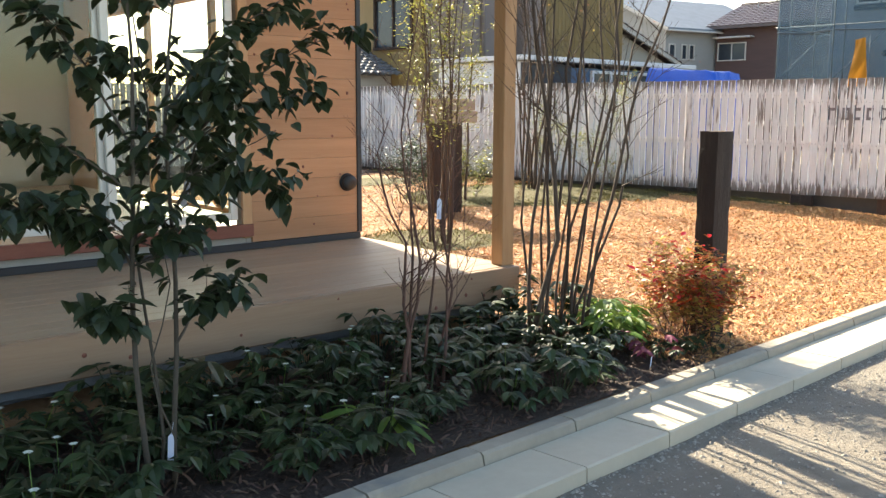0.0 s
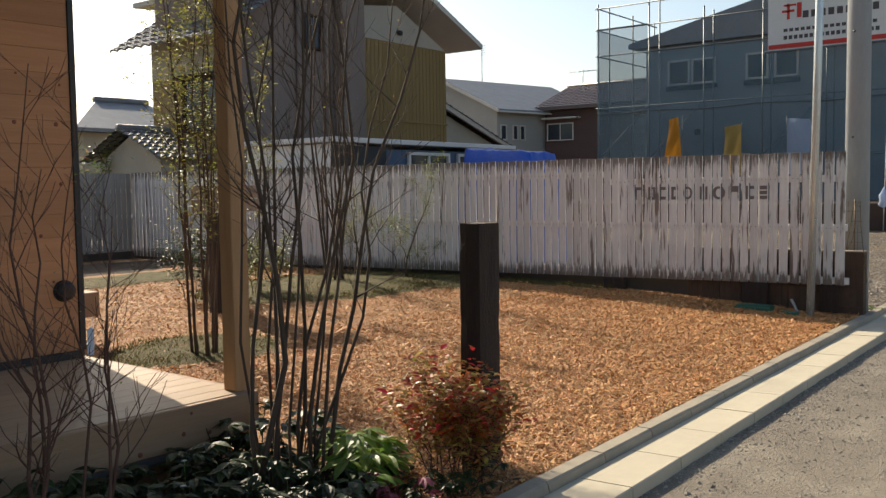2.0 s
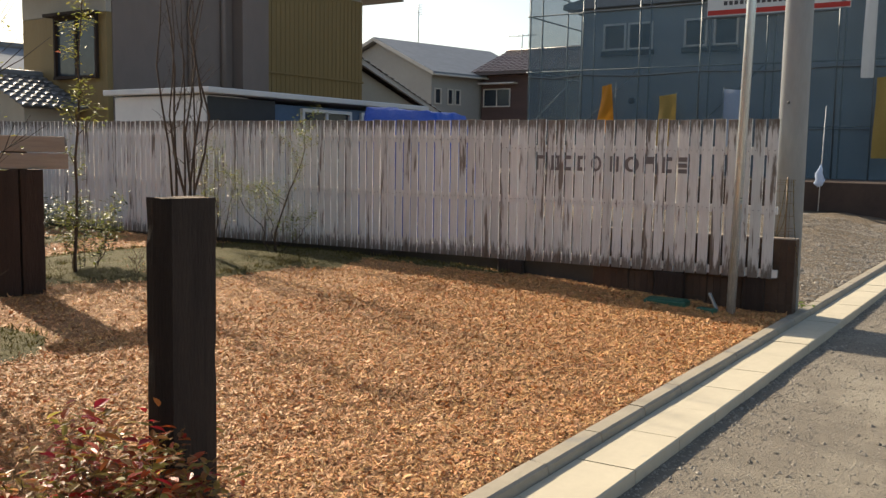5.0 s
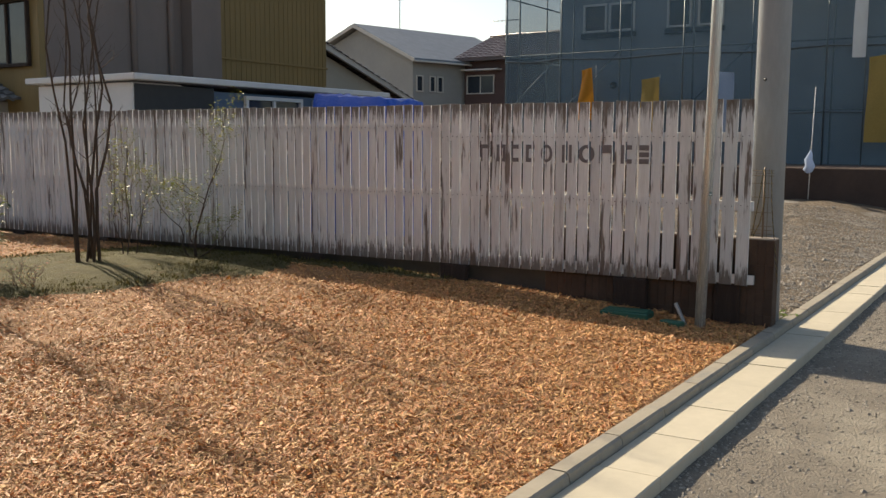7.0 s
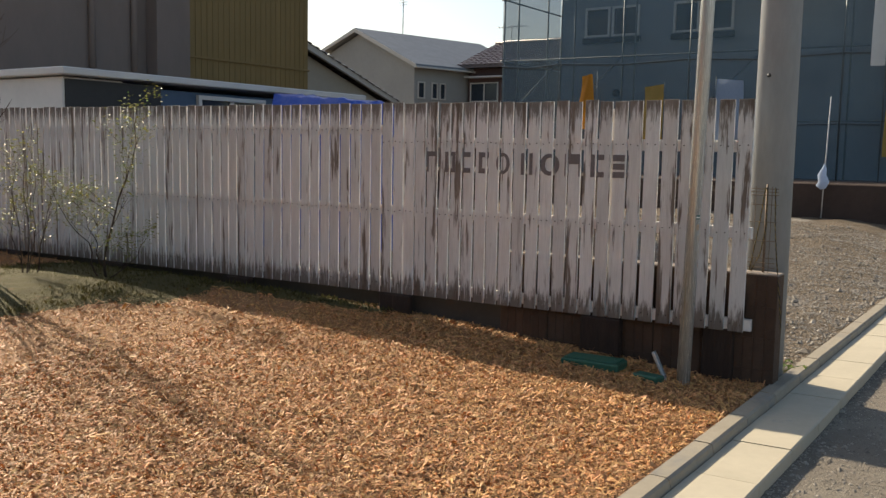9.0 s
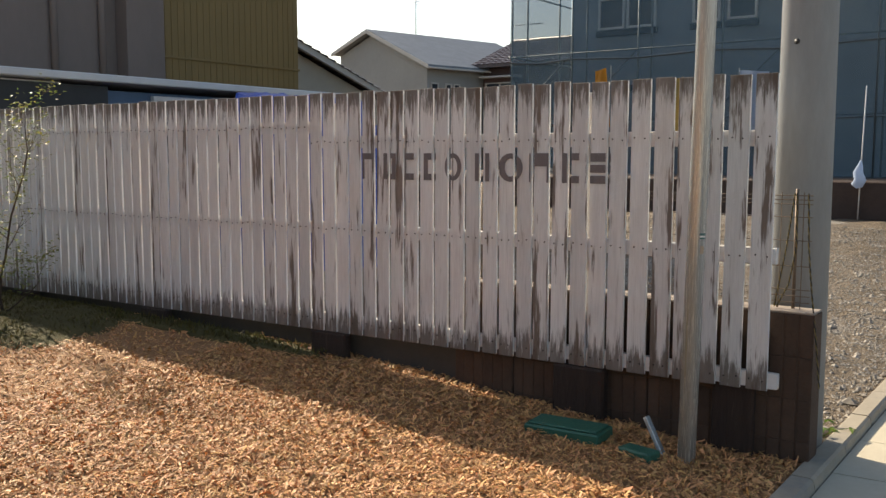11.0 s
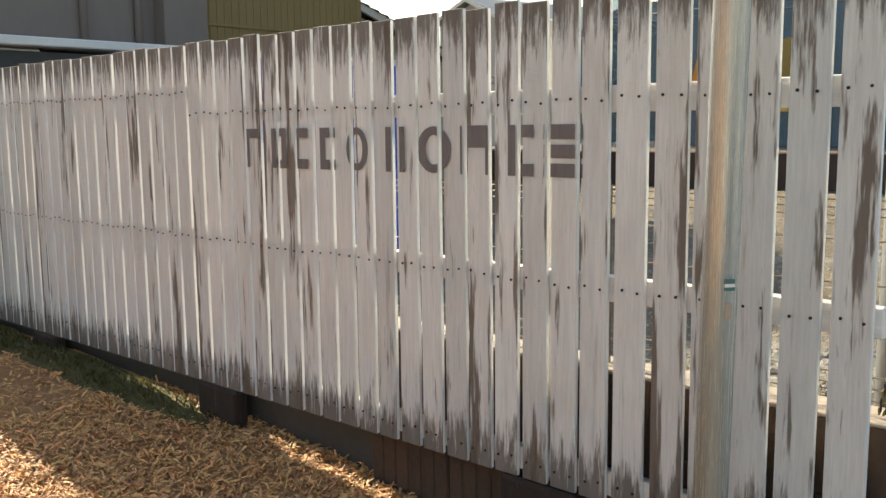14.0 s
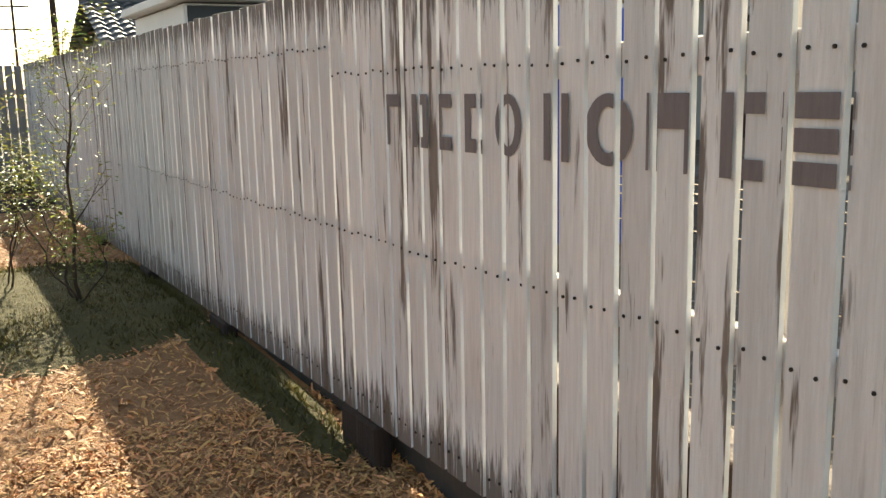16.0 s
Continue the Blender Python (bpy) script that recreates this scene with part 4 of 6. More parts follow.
tagged(sprout, "sprout with long pale green leaves", "plant")
sprout = perennial(172, 4, 0.19, 0.05, M_DARKLEAF, 0.30)
sprout.matrix_basis = pose(1.95, 3.55, 0.1)
tagged(sprout, "upright dark-leaved sprout by the deck", "plant")


def plant_tag(x, y, z, tilt):
    me = mesh_of("plant_tag", [(-0.011, 0, -0.05), (0.011, 0, -0.05), (0.011, 0, 0.04), (0.0, 0, 0.053), (-0.011, 0, 0.04), (-0.011, 0.0015, -0.05), (0.011, 0.0015, -0.05), (0.011, 0.0015, 0.04), (0, 0.0015, 0.053), (-0.011, 0.0015, 0.04)],
                 [(0, 1, 2, 3, 4), (9, 8, 7, 6, 5), (0, 5, 6, 1), (1, 6, 7, 2), (2, 7, 8, 3), (3, 8, 9, 4), (4, 9, 5, 0)], M_TAG)
    ob = tagged(put("plant_tag", me, m=pose(x, y, z, 0, tilt, -40)), "white plastic name tag tied to a plant", "plant tag", "plant tags")
    v, f = tube_data([(0, 0.001, 0.045), (0.004, 0.01, 0.075), (0.0, 0.03, 0.085)], [0.0008] * 3, 3)
    put("tie", mesh_of("tie", v, f, M_TAG), ob)


plant_tag(1.60, 3.06, 1.19, 12)
plant_tag(1.47, 3.00, 0.27, 3)
plant_tag(3.00, 3.20, 1.02, 2)
stake = tagged(box("marker_stake", (-0.008, -0.003, -0.04), (0.008, 0.003, 0.07), M_TAG, None, 0.002, "", pose(4.16, 2.74, 0.09, 4, 3, 30)), "small white marker stake in the soil", "stake")

# ---- houses beyond the fence ----
M_YELLOW = mat("ochre_sheet_cladding", (0.26, 0.172, 0.065), (0.205, 0.135, 0.05), 1.5, 0.6, 0.15, 30.0, stretch=(3, 3, 0.3))
M_BROWNWALL = mat("taupe_render", (0.24, 0.185, 0.16), (0.19, 0.15, 0.13), 0.8, 0.9, 0.2, 40.0, stretch=(1, 1, 0.4))
M_CREAM = mat("cream_render", (0.42, 0.38, 0.32), (0.35, 0.315, 0.265), 0.8, 0.9, 0.2, 40.0)
M_WHITEWALL = mat("off_white_siding", (0.32, 0.31, 0.29), (0.27, 0.26, 0.245), 0.6, 0.8, 0.1, 30.0)
M_REDWALL = mat("red_brown_siding", (0.105, 0.062, 0.054), (0.078, 0.047, 0.042), 1.0, 0.8, 0.2, 30.0, stretch=(1, 1, 6))
M_SLATE = mat("grey_slate_roof", (0.21, 0.225, 0.245), (0.15, 0.16, 0.175), 2.0, 0.6, 0.3, 20.0)
M_TILE = mat("glazed_brown_tile", (0.125, 0.09, 0.085), (0.085, 0.062, 0.06), 3.0, 0.35, 0.2, 30.0, island=0.2)
M_GREYTILE = mat("grey_tile", (0.17, 0.165, 0.165), (0.10, 0.10, 0.105), 3.0, 0.45, 0.2, 30.0, island=0.2)
M_EAVE = mat("white_eave_board", (0.55, 0.51, 0.46), (0.46, 0.43, 0.39), 2.0, 0.7, 0.1)
M_BLUENET = mat("blue_grey_wall", (0.28, 0.32, 0.36), (0.21, 0.24, 0.275), 0.8, 0.9, 0.2, 20.0)
M_TARP = mat("blue_tarpaulin", (0.02, 0.10, 0.50), (0.015, 0.07, 0.38), 2.0, 0.35, 0.5, 8.0, dist=0.05)
M_WINDARK = mat("dark_window_glass", (0.04, 0.05, 0.06), (0.025, 0.03, 0.04), 2.0, 0.12, 0.0)
M_WHITEPAINT = mat("white_sheet_metal", (0.66, 0.64, 0.62), (0.55, 0.53, 0.52), 1.2, 0.6, 0.1)


def far_window(parent, lo, hi, axis, frame_mat=M_EAVE, bars=1):
    """A window on a wall that faces -y (axis 'y') or -x (axis 'x'): frame, bars and panes; lo and hi are its corners on that wall."""
    (u0, z0, p), (u1, z1, _) = lo, hi
    w = 0.06

    def b(ua, ub, za, zb, d0, d1, name, m):
        if axis == "y":
            return box(name, (ua, p - d1, za), (ub, p - d0, zb), m, win, 0.004)
        return box(name, (p - d1, ua, za), (p - d0, ub, zb), m, win, 0.004)

    win = put("window", box_bm_mesh("window", u0, u1, z0, z1, p, axis), parent)
    b(u0 - w, u1 + w, z0 - w, z0, 0.005, 0.09, "window_sill", frame_mat)
    b(u0 - w, u1 + w, z1, z1 + w, 0.005, 0.07, "window_frame", frame_mat)
    b(u0 - w, u0, z0, z1, 0.005, 0.07, "window_frame", frame_mat)
    b(u1, u1 + w, z0, z1, 0.005, 0.07, "window_frame", frame_mat)
    for k in range(bars):
        u = u0 + (u1 - u0) * (k + 1) / (bars + 1)
        b(u - w / 2, u + w / 2, z0, z1, 0.012, 0.05, "window_frame", frame_mat)
    return win


def box_bm_mesh(name, u0, u1, z0, z1, p, axis):
    bm = box_bm((u0, p - 0.012, z0), (u1, p - 0.004, z1)) if axis == "y" else box_bm((p - 0.012, u0, z0), (p - 0.004, u1, z1))
    me = bpy.data.meshes.new(name)
    bm.to_mesh(me)
    bm.free()
    me.materials.append(M_WINDARK)
    return me


def prism(name, profile, axis, a, b, material, parent, label=""):
    """A profile extruded along x or y: profile of (other axis, z), in order."""
    n = len(profile)
    pt = (lambda s, u, z: (s, u, z)) if axis == "x" else (lambda s, u, z: (u, s, z))
    V = [pt(s, u, z) for s in (a, b) for u, z in profile]
    F = [(i, (i + 1) % n, n + (i + 1) % n, n + i) for i in range(n)] + [tuple(range(n - 1, -1, -1)), tuple(range(n, 2 * n))]
    bm = bmesh.new()
    vs = [bm.verts.new(v) for v in V]
    for f in F:
        bm.faces.new([vs[i] for i in f])
    bmesh.ops.recalc_face_normals(bm, faces=bm.faces)
    return part(name, bm, material, parent, label)


def tiled_slope(name, p0, p1, p2, p3, material, parent, row=0.27, col=0.28):
    """A roof slope from eave p0-p1 up to ridge p3-p2: overlapping rows of barrel-shaped tiles over a slab."""
    p0, p1, p2, p3 = (Vector(p) for p in (p0, p1, p2, p3))
    nrm = (p1 - p0).cross(p3 - p0).normalized()
    if nrm.z < 0:
        nrm = -nrm
    up = (p3 - p0).length
    nr, nc = max(2, int(up / row)), max(2, int((p1 - p0).length / col))
    V, F = [], []
    for r in range(nr):
        for c in range(nc):
            q = []
            for rr, lift in ((r / nr, 0.055), ((r + 1.12) / nr, 0.015)):
                rr = min(rr, 1.0)
                a, b = p0.lerp(p3, rr), p1.lerp(p2, rr)
                for k, hgt in ((0, 0.0), (0.25, 0.035), (0.55, 0.045), (0.8, 0.015), (1.0, 0.0)):
                    q.append(a.lerp(b, (c + k) / nc) + nrm * (lift + hgt))
            o = len(V)
            V += [tuple(v) for v in q]
            F += [(o + k, o + k + 1, o + 6 + k, o + 5 + k) for k in range(4)]
            lo = [V[o + k] for k in range(5)]
            o2 = len(V)
            V += [tuple(Vector(v) - nrm * 0.05) for v in lo]
            F += [(o2 + k, o2 + k + 1, o + k + 1, o + k) for k in range(4)]
    ob = put(name, mesh_of(name, V, F, material), parent)
    ob["kind"] = "stuff"
    return ob


# the ochre and taupe two-storey house
SIDE_END = 18.5
yh = empty("ochre_house", "old two-storey house clad in ochre sheet and taupe render", "house")
box("wall", (14.3, 15.75, 0), (18.15, SIDE_END, 6.4), M_BROWNWALL, yh, 0.01, "taupe rendered wall")
box("wall", (18.16, 15.70, 0), (21.8, 22, 5.35), M_YELLOW, yh, 0.01, "ochre sheet-clad wall")
for k in range(24):
    xx = 18.2 + 0.15 * k
    box("sheet_rib", (xx, 15.688, 2.0), (xx + 0.022, 15.70, 5.34), M_YELLOW, yh, 0.003)
box("seam_band", (18.16, 15.665, 3.30), (21.81, 15.698, 3.34), M_YELLOW, yh, 0.004)
prism("gable", [(18.16, 5.352), (21.8, 5.352), (19.7, 6.30), (18.16, 6.1)], "y", 15.70, 21.9, M_CREAM, yh, "cream gable wall")
prism("roof", [(22.75, 5.46), (22.75, 5.60), (19.55, 7.0), (16.4, 6.75), (16.4, 6.62), (19.55, 6.85)], "y", 15.1, 22.4, M_EAVE, yh, "pale roof edge with tiles")
for xx in (16.15, 17.05):
    tube("downpipe", [(xx, 15.70, 2.0), (xx, 15.70, 6.3)], [0.06, 0.06], M_BROWNWALL, yh, 10)
box("bay", (17.35, 15.42, 2.78), (18.14, 15.745, 6.3), M_BROWNWALL, yh, 0.01)
box("side_cladding", (14.17, 15.76, 0), (14.295, SIDE_END, 4.1), M_YELLOW, yh, 0.005, "ochre-clad side wall")
box("side_cladding", (14.165, 15.765, 4.105), (14.294, SIDE_END, 5.1), M_CREAM, yh, 0.005, "cream band under the eaves")
tiled_slope("roof_slope", (13.5, SIDE_END + 0.6, 4.75), (13.5, 15.2, 4.75), (16.5, 15.1, 6.7), (16.5, SIDE_END + 0.6, 6.7), M_GREYTILE, yh)
far_window(yh, (16.05, 2.92, 14.17), (17.3, 4.0, 14.17), "x", M_SLEEPER, 1)
box("window_hood", (13.9, 15.95, 4.06), (14.16, 17.4, 4.12), M_SLEEPER, yh)
far_window(yh, (16.4, 4.9, 15.75), (16.9, 5.6, 15.75), "y", M_SLEEPER, 0)
tube("vent_pipe", [(19.75, 15.69, 5.62), (19.75, 15.60, 5.60)], [0.07, 0.07], M_BLACK, yh, 10)

# the shed right behind the fence
M_SHEDBLUE = mat("dark_blue_sheet", (0.07, 0.12, 0.20), (0.05, 0.085, 0.145), 1.5, 0.5, 0.15, 20.0)
shed = empty("low_shed", "low white and dark-blue shed with a white roof edge", "shed")
box("wall", (12.72, 11.42, 0), (13.6, 13.6, 2.36), M_WHITEPAINT, shed, 0.01, "white sheet-metal end wall")
box("wall", (13.61, 11.45, 0), (18.2, 13.6, 2.30), M_SHEDBLUE, shed, 0.01, "dark blue front")
box("dark_panel", (12.75, 11.405, 0.3), (14.2, 11.44, 2.34), M_BLACK, shed, 0.004)
box("roof", (12.60, 11.22, 2.38), (18.4, 13.75, 2.47), M_WHITEPAINT, shed, 0.012, "flat white roof edge")
far_window(shed, (14.9, 1.4, 11.45), (16.1, 2.2, 11.45), "y", M_WHITEPAINT, 1)
far_window(shed, (16.5, 1.4, 11.45), (17.7, 2.2, 11.45), "y", M_WHITEPAINT, 1)

# the heap under the blue tarpaulin
V, F, n = [], [], 24
for j in range(n + 1):
    for i in range(n + 1):
        u, v = i / n, j / n
        e = min(u, 1 - u, v, 1 - v)
        top = min(1.0, e * 9) ** 0.5
        z = 0.26 + 2.1 * top + 0.05 * noise.noise(Vector((u * 6, v * 6, 1))) + 0.03 * noise.noise(Vector((u * 17, v * 17, 5)))
        V.append((15.2 + 1.2 * u, 8.75 + 1.9 * v, z - 0.2 + 0.14 * v * top))
F = [(j * (n + 1) + i, j * (n + 1) + i + 1, (j + 1) * (n + 1) + i + 1, (j + 1) * (n + 1) + i) for j in range(n) for i in range(n)]
tagged(put("tarpaulin", mesh_of("tarpaulin", V, F, M_TARP, True)), "bright blue tarpaulin draped over a stack behind the fence", "tarpaulin")

# the cream house with a tiled gable
gh = empty("cream_house", "low cream house with a dark tiled gable", "house")
prism("wall", [(22.0, 0), (26.4, 0), (26.4, 2.60), (22.2, 3.98), (20.0, 3.26), (20.0, 0)], "y", 16.6, 24, M_CREAM, gh)
prism("bargeboard", [(26.75, 2.50), (26.75, 2.62), (22.2, 4.11), (20.0, 3.41), (20.0, 3.27), (22.2, 3.96)], "y", 16.25, 16.33, M_EAVE, gh)
tiled_slope("roof_slope", (26.75, 16.2, 2.58), (26.75, 24, 2.58), (22.2, 24, 4.08), (22.2, 16.2, 4.08), M_TILE, gh)

# the white gabled house
wh = empty("white_house", "white two-storey house with a grey slate gable roof", "house", m=pose(44.32, 33.04, 0, 0, 0, -13.8))
prism("wall", [(-4.55, 0), (2.9, 0), (2.9, 6.85), (0, 7.75), (-4.55, 5.83)], "x", 0.35, 9.0, M_WHITEWALL, wh)
prism("roof", [(-5.06, 5.72), (-5.06, 5.86), (0, 8.02), (3.2, 7.05), (3.2, 6.91), (0, 7.86)], "x", 0.0, 9.3, M_SLATE, wh)
prism("verge_board", [(-5.10, 5.66), (-5.10, 5.83), (0, 7.99), (3.24, 7.02), (3.24, 6.86), (0, 7.80)], "x", -0.06, -0.004, M_EAVE, wh, "pale verge board")
box("gutter", (0.0, -5.17, 5.66), (9.3, -5.065, 5.75), M_EAVE, wh, 0.01)
for u0, u1 in ((0.62, 0.98), (1.55, 1.85), (2.1, 2.4), (4.3, 5.2)):
    far_window(wh, (u0, 4.25, -4.55), (u1, 4.98, -4.55), "y", M_EAVE, 0)
tube("antenna_mast", [(3.3, 0.0, 7.9), (3.3, 0.0, 10.3)], [0.03, 0.03], M_GALV, wh, 6)
for k in range(5):
    tube("antenna_bar", [(3.3, -0.35, 9.6 + 0.14 * k), (3.3, 0.35, 9.6 + 0.14 * k)], [0.015, 0.015], M_GALV, wh, 4)
# the red-brown house
rh = empty("red_brown_house", "two-storey red-brown house with a glazed tile roof", "house")
box("wall", (47, 15.0, 0), (55, 27.5, 6.05), M_REDWALL, rh, 0.01)
tiled_slope("roof_slope", (46.4, 27.9, 6.0), (46.4, 14.2, 6.0), (50.6, 15.5, 7.55), (50.6, 28.0, 7.55), M_TILE, rh, 0.35, 0.35)
prism("roof_side", [(46.4, 5.88), (46.4, 6.02), (50.6, 7.5), (55, 6.02), (55, 5.88)], "y", 14.4, 27.85, M_TILE, rh)
tube("ridge", [(50.6, 15.5, 7.62), (50.6, 28.0, 7.62)], [0.13, 0.13], M_TILE, rh, 8)
far_window(rh, (25.7, 4.22, 47.0), (27.3, 5.1, 47.0), "x", M_EAVE, 1)
tube("antenna_mast", [(49.5, 26.4, 7.1), (49.5, 26.4, 8.4)], [0.03, 0.03], M_GALV, rh, 6)
tube("antenna_boom", [(49.5, 25.5, 8.3), (49.5, 27.3, 8.3)], [0.02, 0.02], M_GALV, rh, 4)
for k in range(6):
    tube("antenna_bar", [(49.2, 25.6 + 0.3 * k, 8.3), (49.8, 25.6 + 0.3 * k, 8.3)], [0.015, 0.015], M_GALV, rh, 4)
box("canopy", (46.5, 25.2, 5.38), (46.99, 27.45, 5.46), M_EAVE, rh)

# the house under construction in blue netting
bh = empty("netted_house", "house under construction behind blue-grey scaffold netting", "house")
box("wall", (29.9, 2.0, 0.86), (38, 13.4, 6.15), M_BLUENET, bh, 0.01)
prism("roof", [(13.9, 6.1), (13.9, 6.25), (9.2, 7.3), (1.5, 7.3), (1.5, 6.1)], "x", 29.6, 38.5, M_SLATE, bh)
for u0, u1 in ((11.92, 12.55), (11.06, 11.74), (9.40, 9.98), (8.50, 9.10)):
    far_window(bh, (u0, 4.85, 29.9), (u1, 5.55, 29.9), "x", M_WHITEPAINT, 0)
    # Black bar below each window stands for the shadow under its sill.
    box("window_ledge", (29.78, u0 - 0.1, 4.62), (29.895, u1 + 0.1, 4.76), M_BLACK, bh)
for vy, vz in ((12.47, 3.25), (11.6, 3.25)):
    tube("wall_vent", [(29.9, vy, vz), (29.82, vy, vz)], [0.1, 0.1], M_BLACK, bh, 14)
M_DARKSTEEL = mat("scaffold_tube", (0.16, 0.18, 0.19), (0.11, 0.125, 0.13), 3.0, 0.5, 0.1, metal=0.5)


def netting(name):
    m = mat(name, (0.17, 0.25, 0.29), (0.105, 0.165, 0.20), 0.9, 0.9, 0.6, 3.0, stretch=(1, 0.4, 2.5), dist=0.2)
    t, L = m.node_tree, m.node_tree.links
    tr, mx = t.nodes.new("ShaderNodeBsdfTransparent"), t.nodes.new("ShaderNodeMixShader")
    mx.inputs[0].default_value = 0.5
    L.new(tr.outputs[0], mx.inputs[1])
    L.new(t.nodes["Principled BSDF"].outputs[0], mx.inputs[2])
    L.new(mx.outputs[0], t.nodes["Material Output"].inputs[0])
    return m


M_NET = netting("scaffold_net")
scaf = empty("scaffold", "steel scaffold hung with blue-green netting around a house", "scaffold")
for yy in (14.5, 12.7, 10.9, 9.1, 7.3, 5.5, 3.7, 1.9):
    for xx in (28.6, 29.4):
        tube("scaffold_pole", [(xx, yy, 0.86), (xx, yy, 7.5 if yy > 12 else 7.0)], [0.026, 0.026], M_DARKSTEEL, scaf, 6)
for xx in (31.2, 33.0):
    tube("scaffold_pole", [(xx, 14.5, 0.86), (xx, 14.5, 7.5)], [0.026, 0.026], M_DARKSTEEL, scaf, 6)
for z in (2.4, 4.1, 5.8, 6.65, 7.35):
    tube("ledger", [(28.6, 1.5, z), (28.6, 14.6, z)], [0.022, 0.022], M_DARKSTEEL, scaf, 6)
    tube("ledger", [(28.5, 14.5, z), (33.2, 14.5, z)], [0.022, 0.022], M_DARKSTEEL, scaf, 6)
for yy in (14.5, 12.7, 9.1):
    tube("brace", [(28.58, yy, 2.4), (28.58, yy - 1.8, 4.1)], [0.018, 0.018], M_DARKSTEEL, scaf, 6)
for ya, yb_, zt in ((12.72, 14.5, 6.65), (9.12, 12.68, 5.8), (5.52, 9.08, 5.38), (1.9, 5.48, 5.8)):
    V, F, n = [], [], 14
    for j in range(n + 1):
        for i in range(n + 1):
            V.append((28.54 + 0.05 * noise.noise(Vector((i * 0.5 + ya, j * 0.5, 0))), ya + (yb_ - ya) * i / n, 0.95 + (zt - 0.95) * j / n))
    F = [(j * (n + 1) + i, j * (n + 1) + i + 1, (j + 1) * (n + 1) + i + 1, (j + 1) * (n + 1) + i) for j in range(n) for i in range(n)]
    put("net_sheet", mesh_of("net_sheet", V, F, M_NET, True), scaf, "blue-green safety net")
    put("net_hem", mesh_of("net_hem", *tube_data([(28.51, ya, 3.95), (28.51, (ya + yb_) / 2, 3.88), (28.51, yb_, 3.95)], [0.025] * 3, 6), M_DARKSTEEL), scaf)
    put("net_hem", mesh_of("net_hem", *tube_data([(28.51, ya, 2.35), (28.51, (ya + yb_) / 2, 2.30), (28.51, yb_, 2.35)], [0.02] * 3, 6), M_DARKSTEEL), scaf)
    put("net_hem", mesh_of("net_hem", *tube_data([(28.53, ya, zt), (28.53, yb_, zt)], [0.03, 0.03], 6), M_DARKSTEEL), scaf)
V = [(28.6 + 4.4 * i / 6, 14.56, 0.95 + 5.7 * j / 6) for j in range(7) for i in range(7)]
put("net_sheet", mesh_of("net_sheet", V, [(j * 7 + i, j * 7 + i + 1, j * 7 + i + 8, j * 7 + i + 7) for j in range(6) for i in range(6)], M_NET), scaf, "blue-green safety net")
M_SITEWALL = mat("dark_brown_site_wall", (0.085, 0.055, 0.042), (0.055, 0.037, 0.03), 1.5, 0.95, 0.5, 20.0)
bank = tagged(box("retaining_wall", (25.4, -2.0, -0.05), (40.0, 18.0, 1.04), M_SITEWALL, None, 0.02), "low brown retaining wall below the building site", "wall", kind="structure")

# banner on the scaffold, with plain shapes for its maker's marks
M_BANNER = mat("white_banner_cloth", (0.66, 0.64, 0.61), (0.58, 0.56, 0.54), 1.5, 0.8, 0.1)
M_SIGNRED = mat("banner_red", (0.52, 0.045, 0.03), (0.44, 0.04, 0.03), 4.0, 0.7, 0.0)
M_SIGNDARK = mat("banner_dark_print", (0.06, 0.055, 0.055), (0.08, 0.07, 0.07), 4.0, 0.7, 0.0)
banner = empty("banner", "white banner with red emblem and red stripe on the scaffold", "banner", m=Matrix.Translation((28.553, 8.95, 5.42)))
box("cloth", (0, -3.7, 0), (0.02, 0, 1.95), M_BANNER, banner, 0.004)
box("stripe", (-0.004, -3.68, 0.03), (-0.001, -0.02, 0.16), M_SIGNRED, banner, 0.0, "red stripe")
for a, b, c, d in ((-0.75, 1.05, -0.40, 1.12), (-0.62, 0.85, -0.54, 1.30), (-0.80, 1.22, -0.45, 1.28), (-0.95, 0.88, -0.82, 1.30)):
    box("emblem_bar", (-0.006, a, b), (-0.002, c, d), M_SIGNRED, banner, 0.0, "red emblem stroke")
for r, (z, h) in enumerate(((0.85, 0.20), (0.50, 0.09), (0.28, 0.11))):
    u = -0.98 if r == 0 else -0.45
    while u > -3.0:
        w = (0.16, 0.11, 0.10)[r]
        box("print_bar", (-0.005, u - w, z), (-0.002, u, z + h), M_SIGNDARK, banner, 0.0, "dark print mark")
        u -= w * 1.45


def nobori(x, y, z0, z1, ztop, w, material, label, bend=0.1, axis=-1):
    root = empty("advertising_flag", label, "flag", "flags at the site", m=Matrix.Translation((x, y, z0)))
    tube("flag_pole", [(0, 0, 0), (0, 0, ztop - z0 + 0.05)], [0.015, 0.012], M_DARKSTEEL, root, 8)
    V, F, n = [], [], 10
    for j in range(n + 1):
        for i in range(7):
            s, q = j / n, i / 6
            V.append((0.09 * math.sin(s * 5 + q * 4) * q, axis * w * q * (1 - 0.35 * s * bend * 4) + bend * s * (1 - q), (z1 - z0) + (ztop - z1) * s - 0.06 * q * (s > 0.9)))
    F = [(j * 7 + i, j * 7 + i + 1, j * 7 + i + 8, j * 7 + i + 7) for j in range(n) for i in range(6)]
    put("cloth", mesh_of("cloth", V, F, material, True), root)


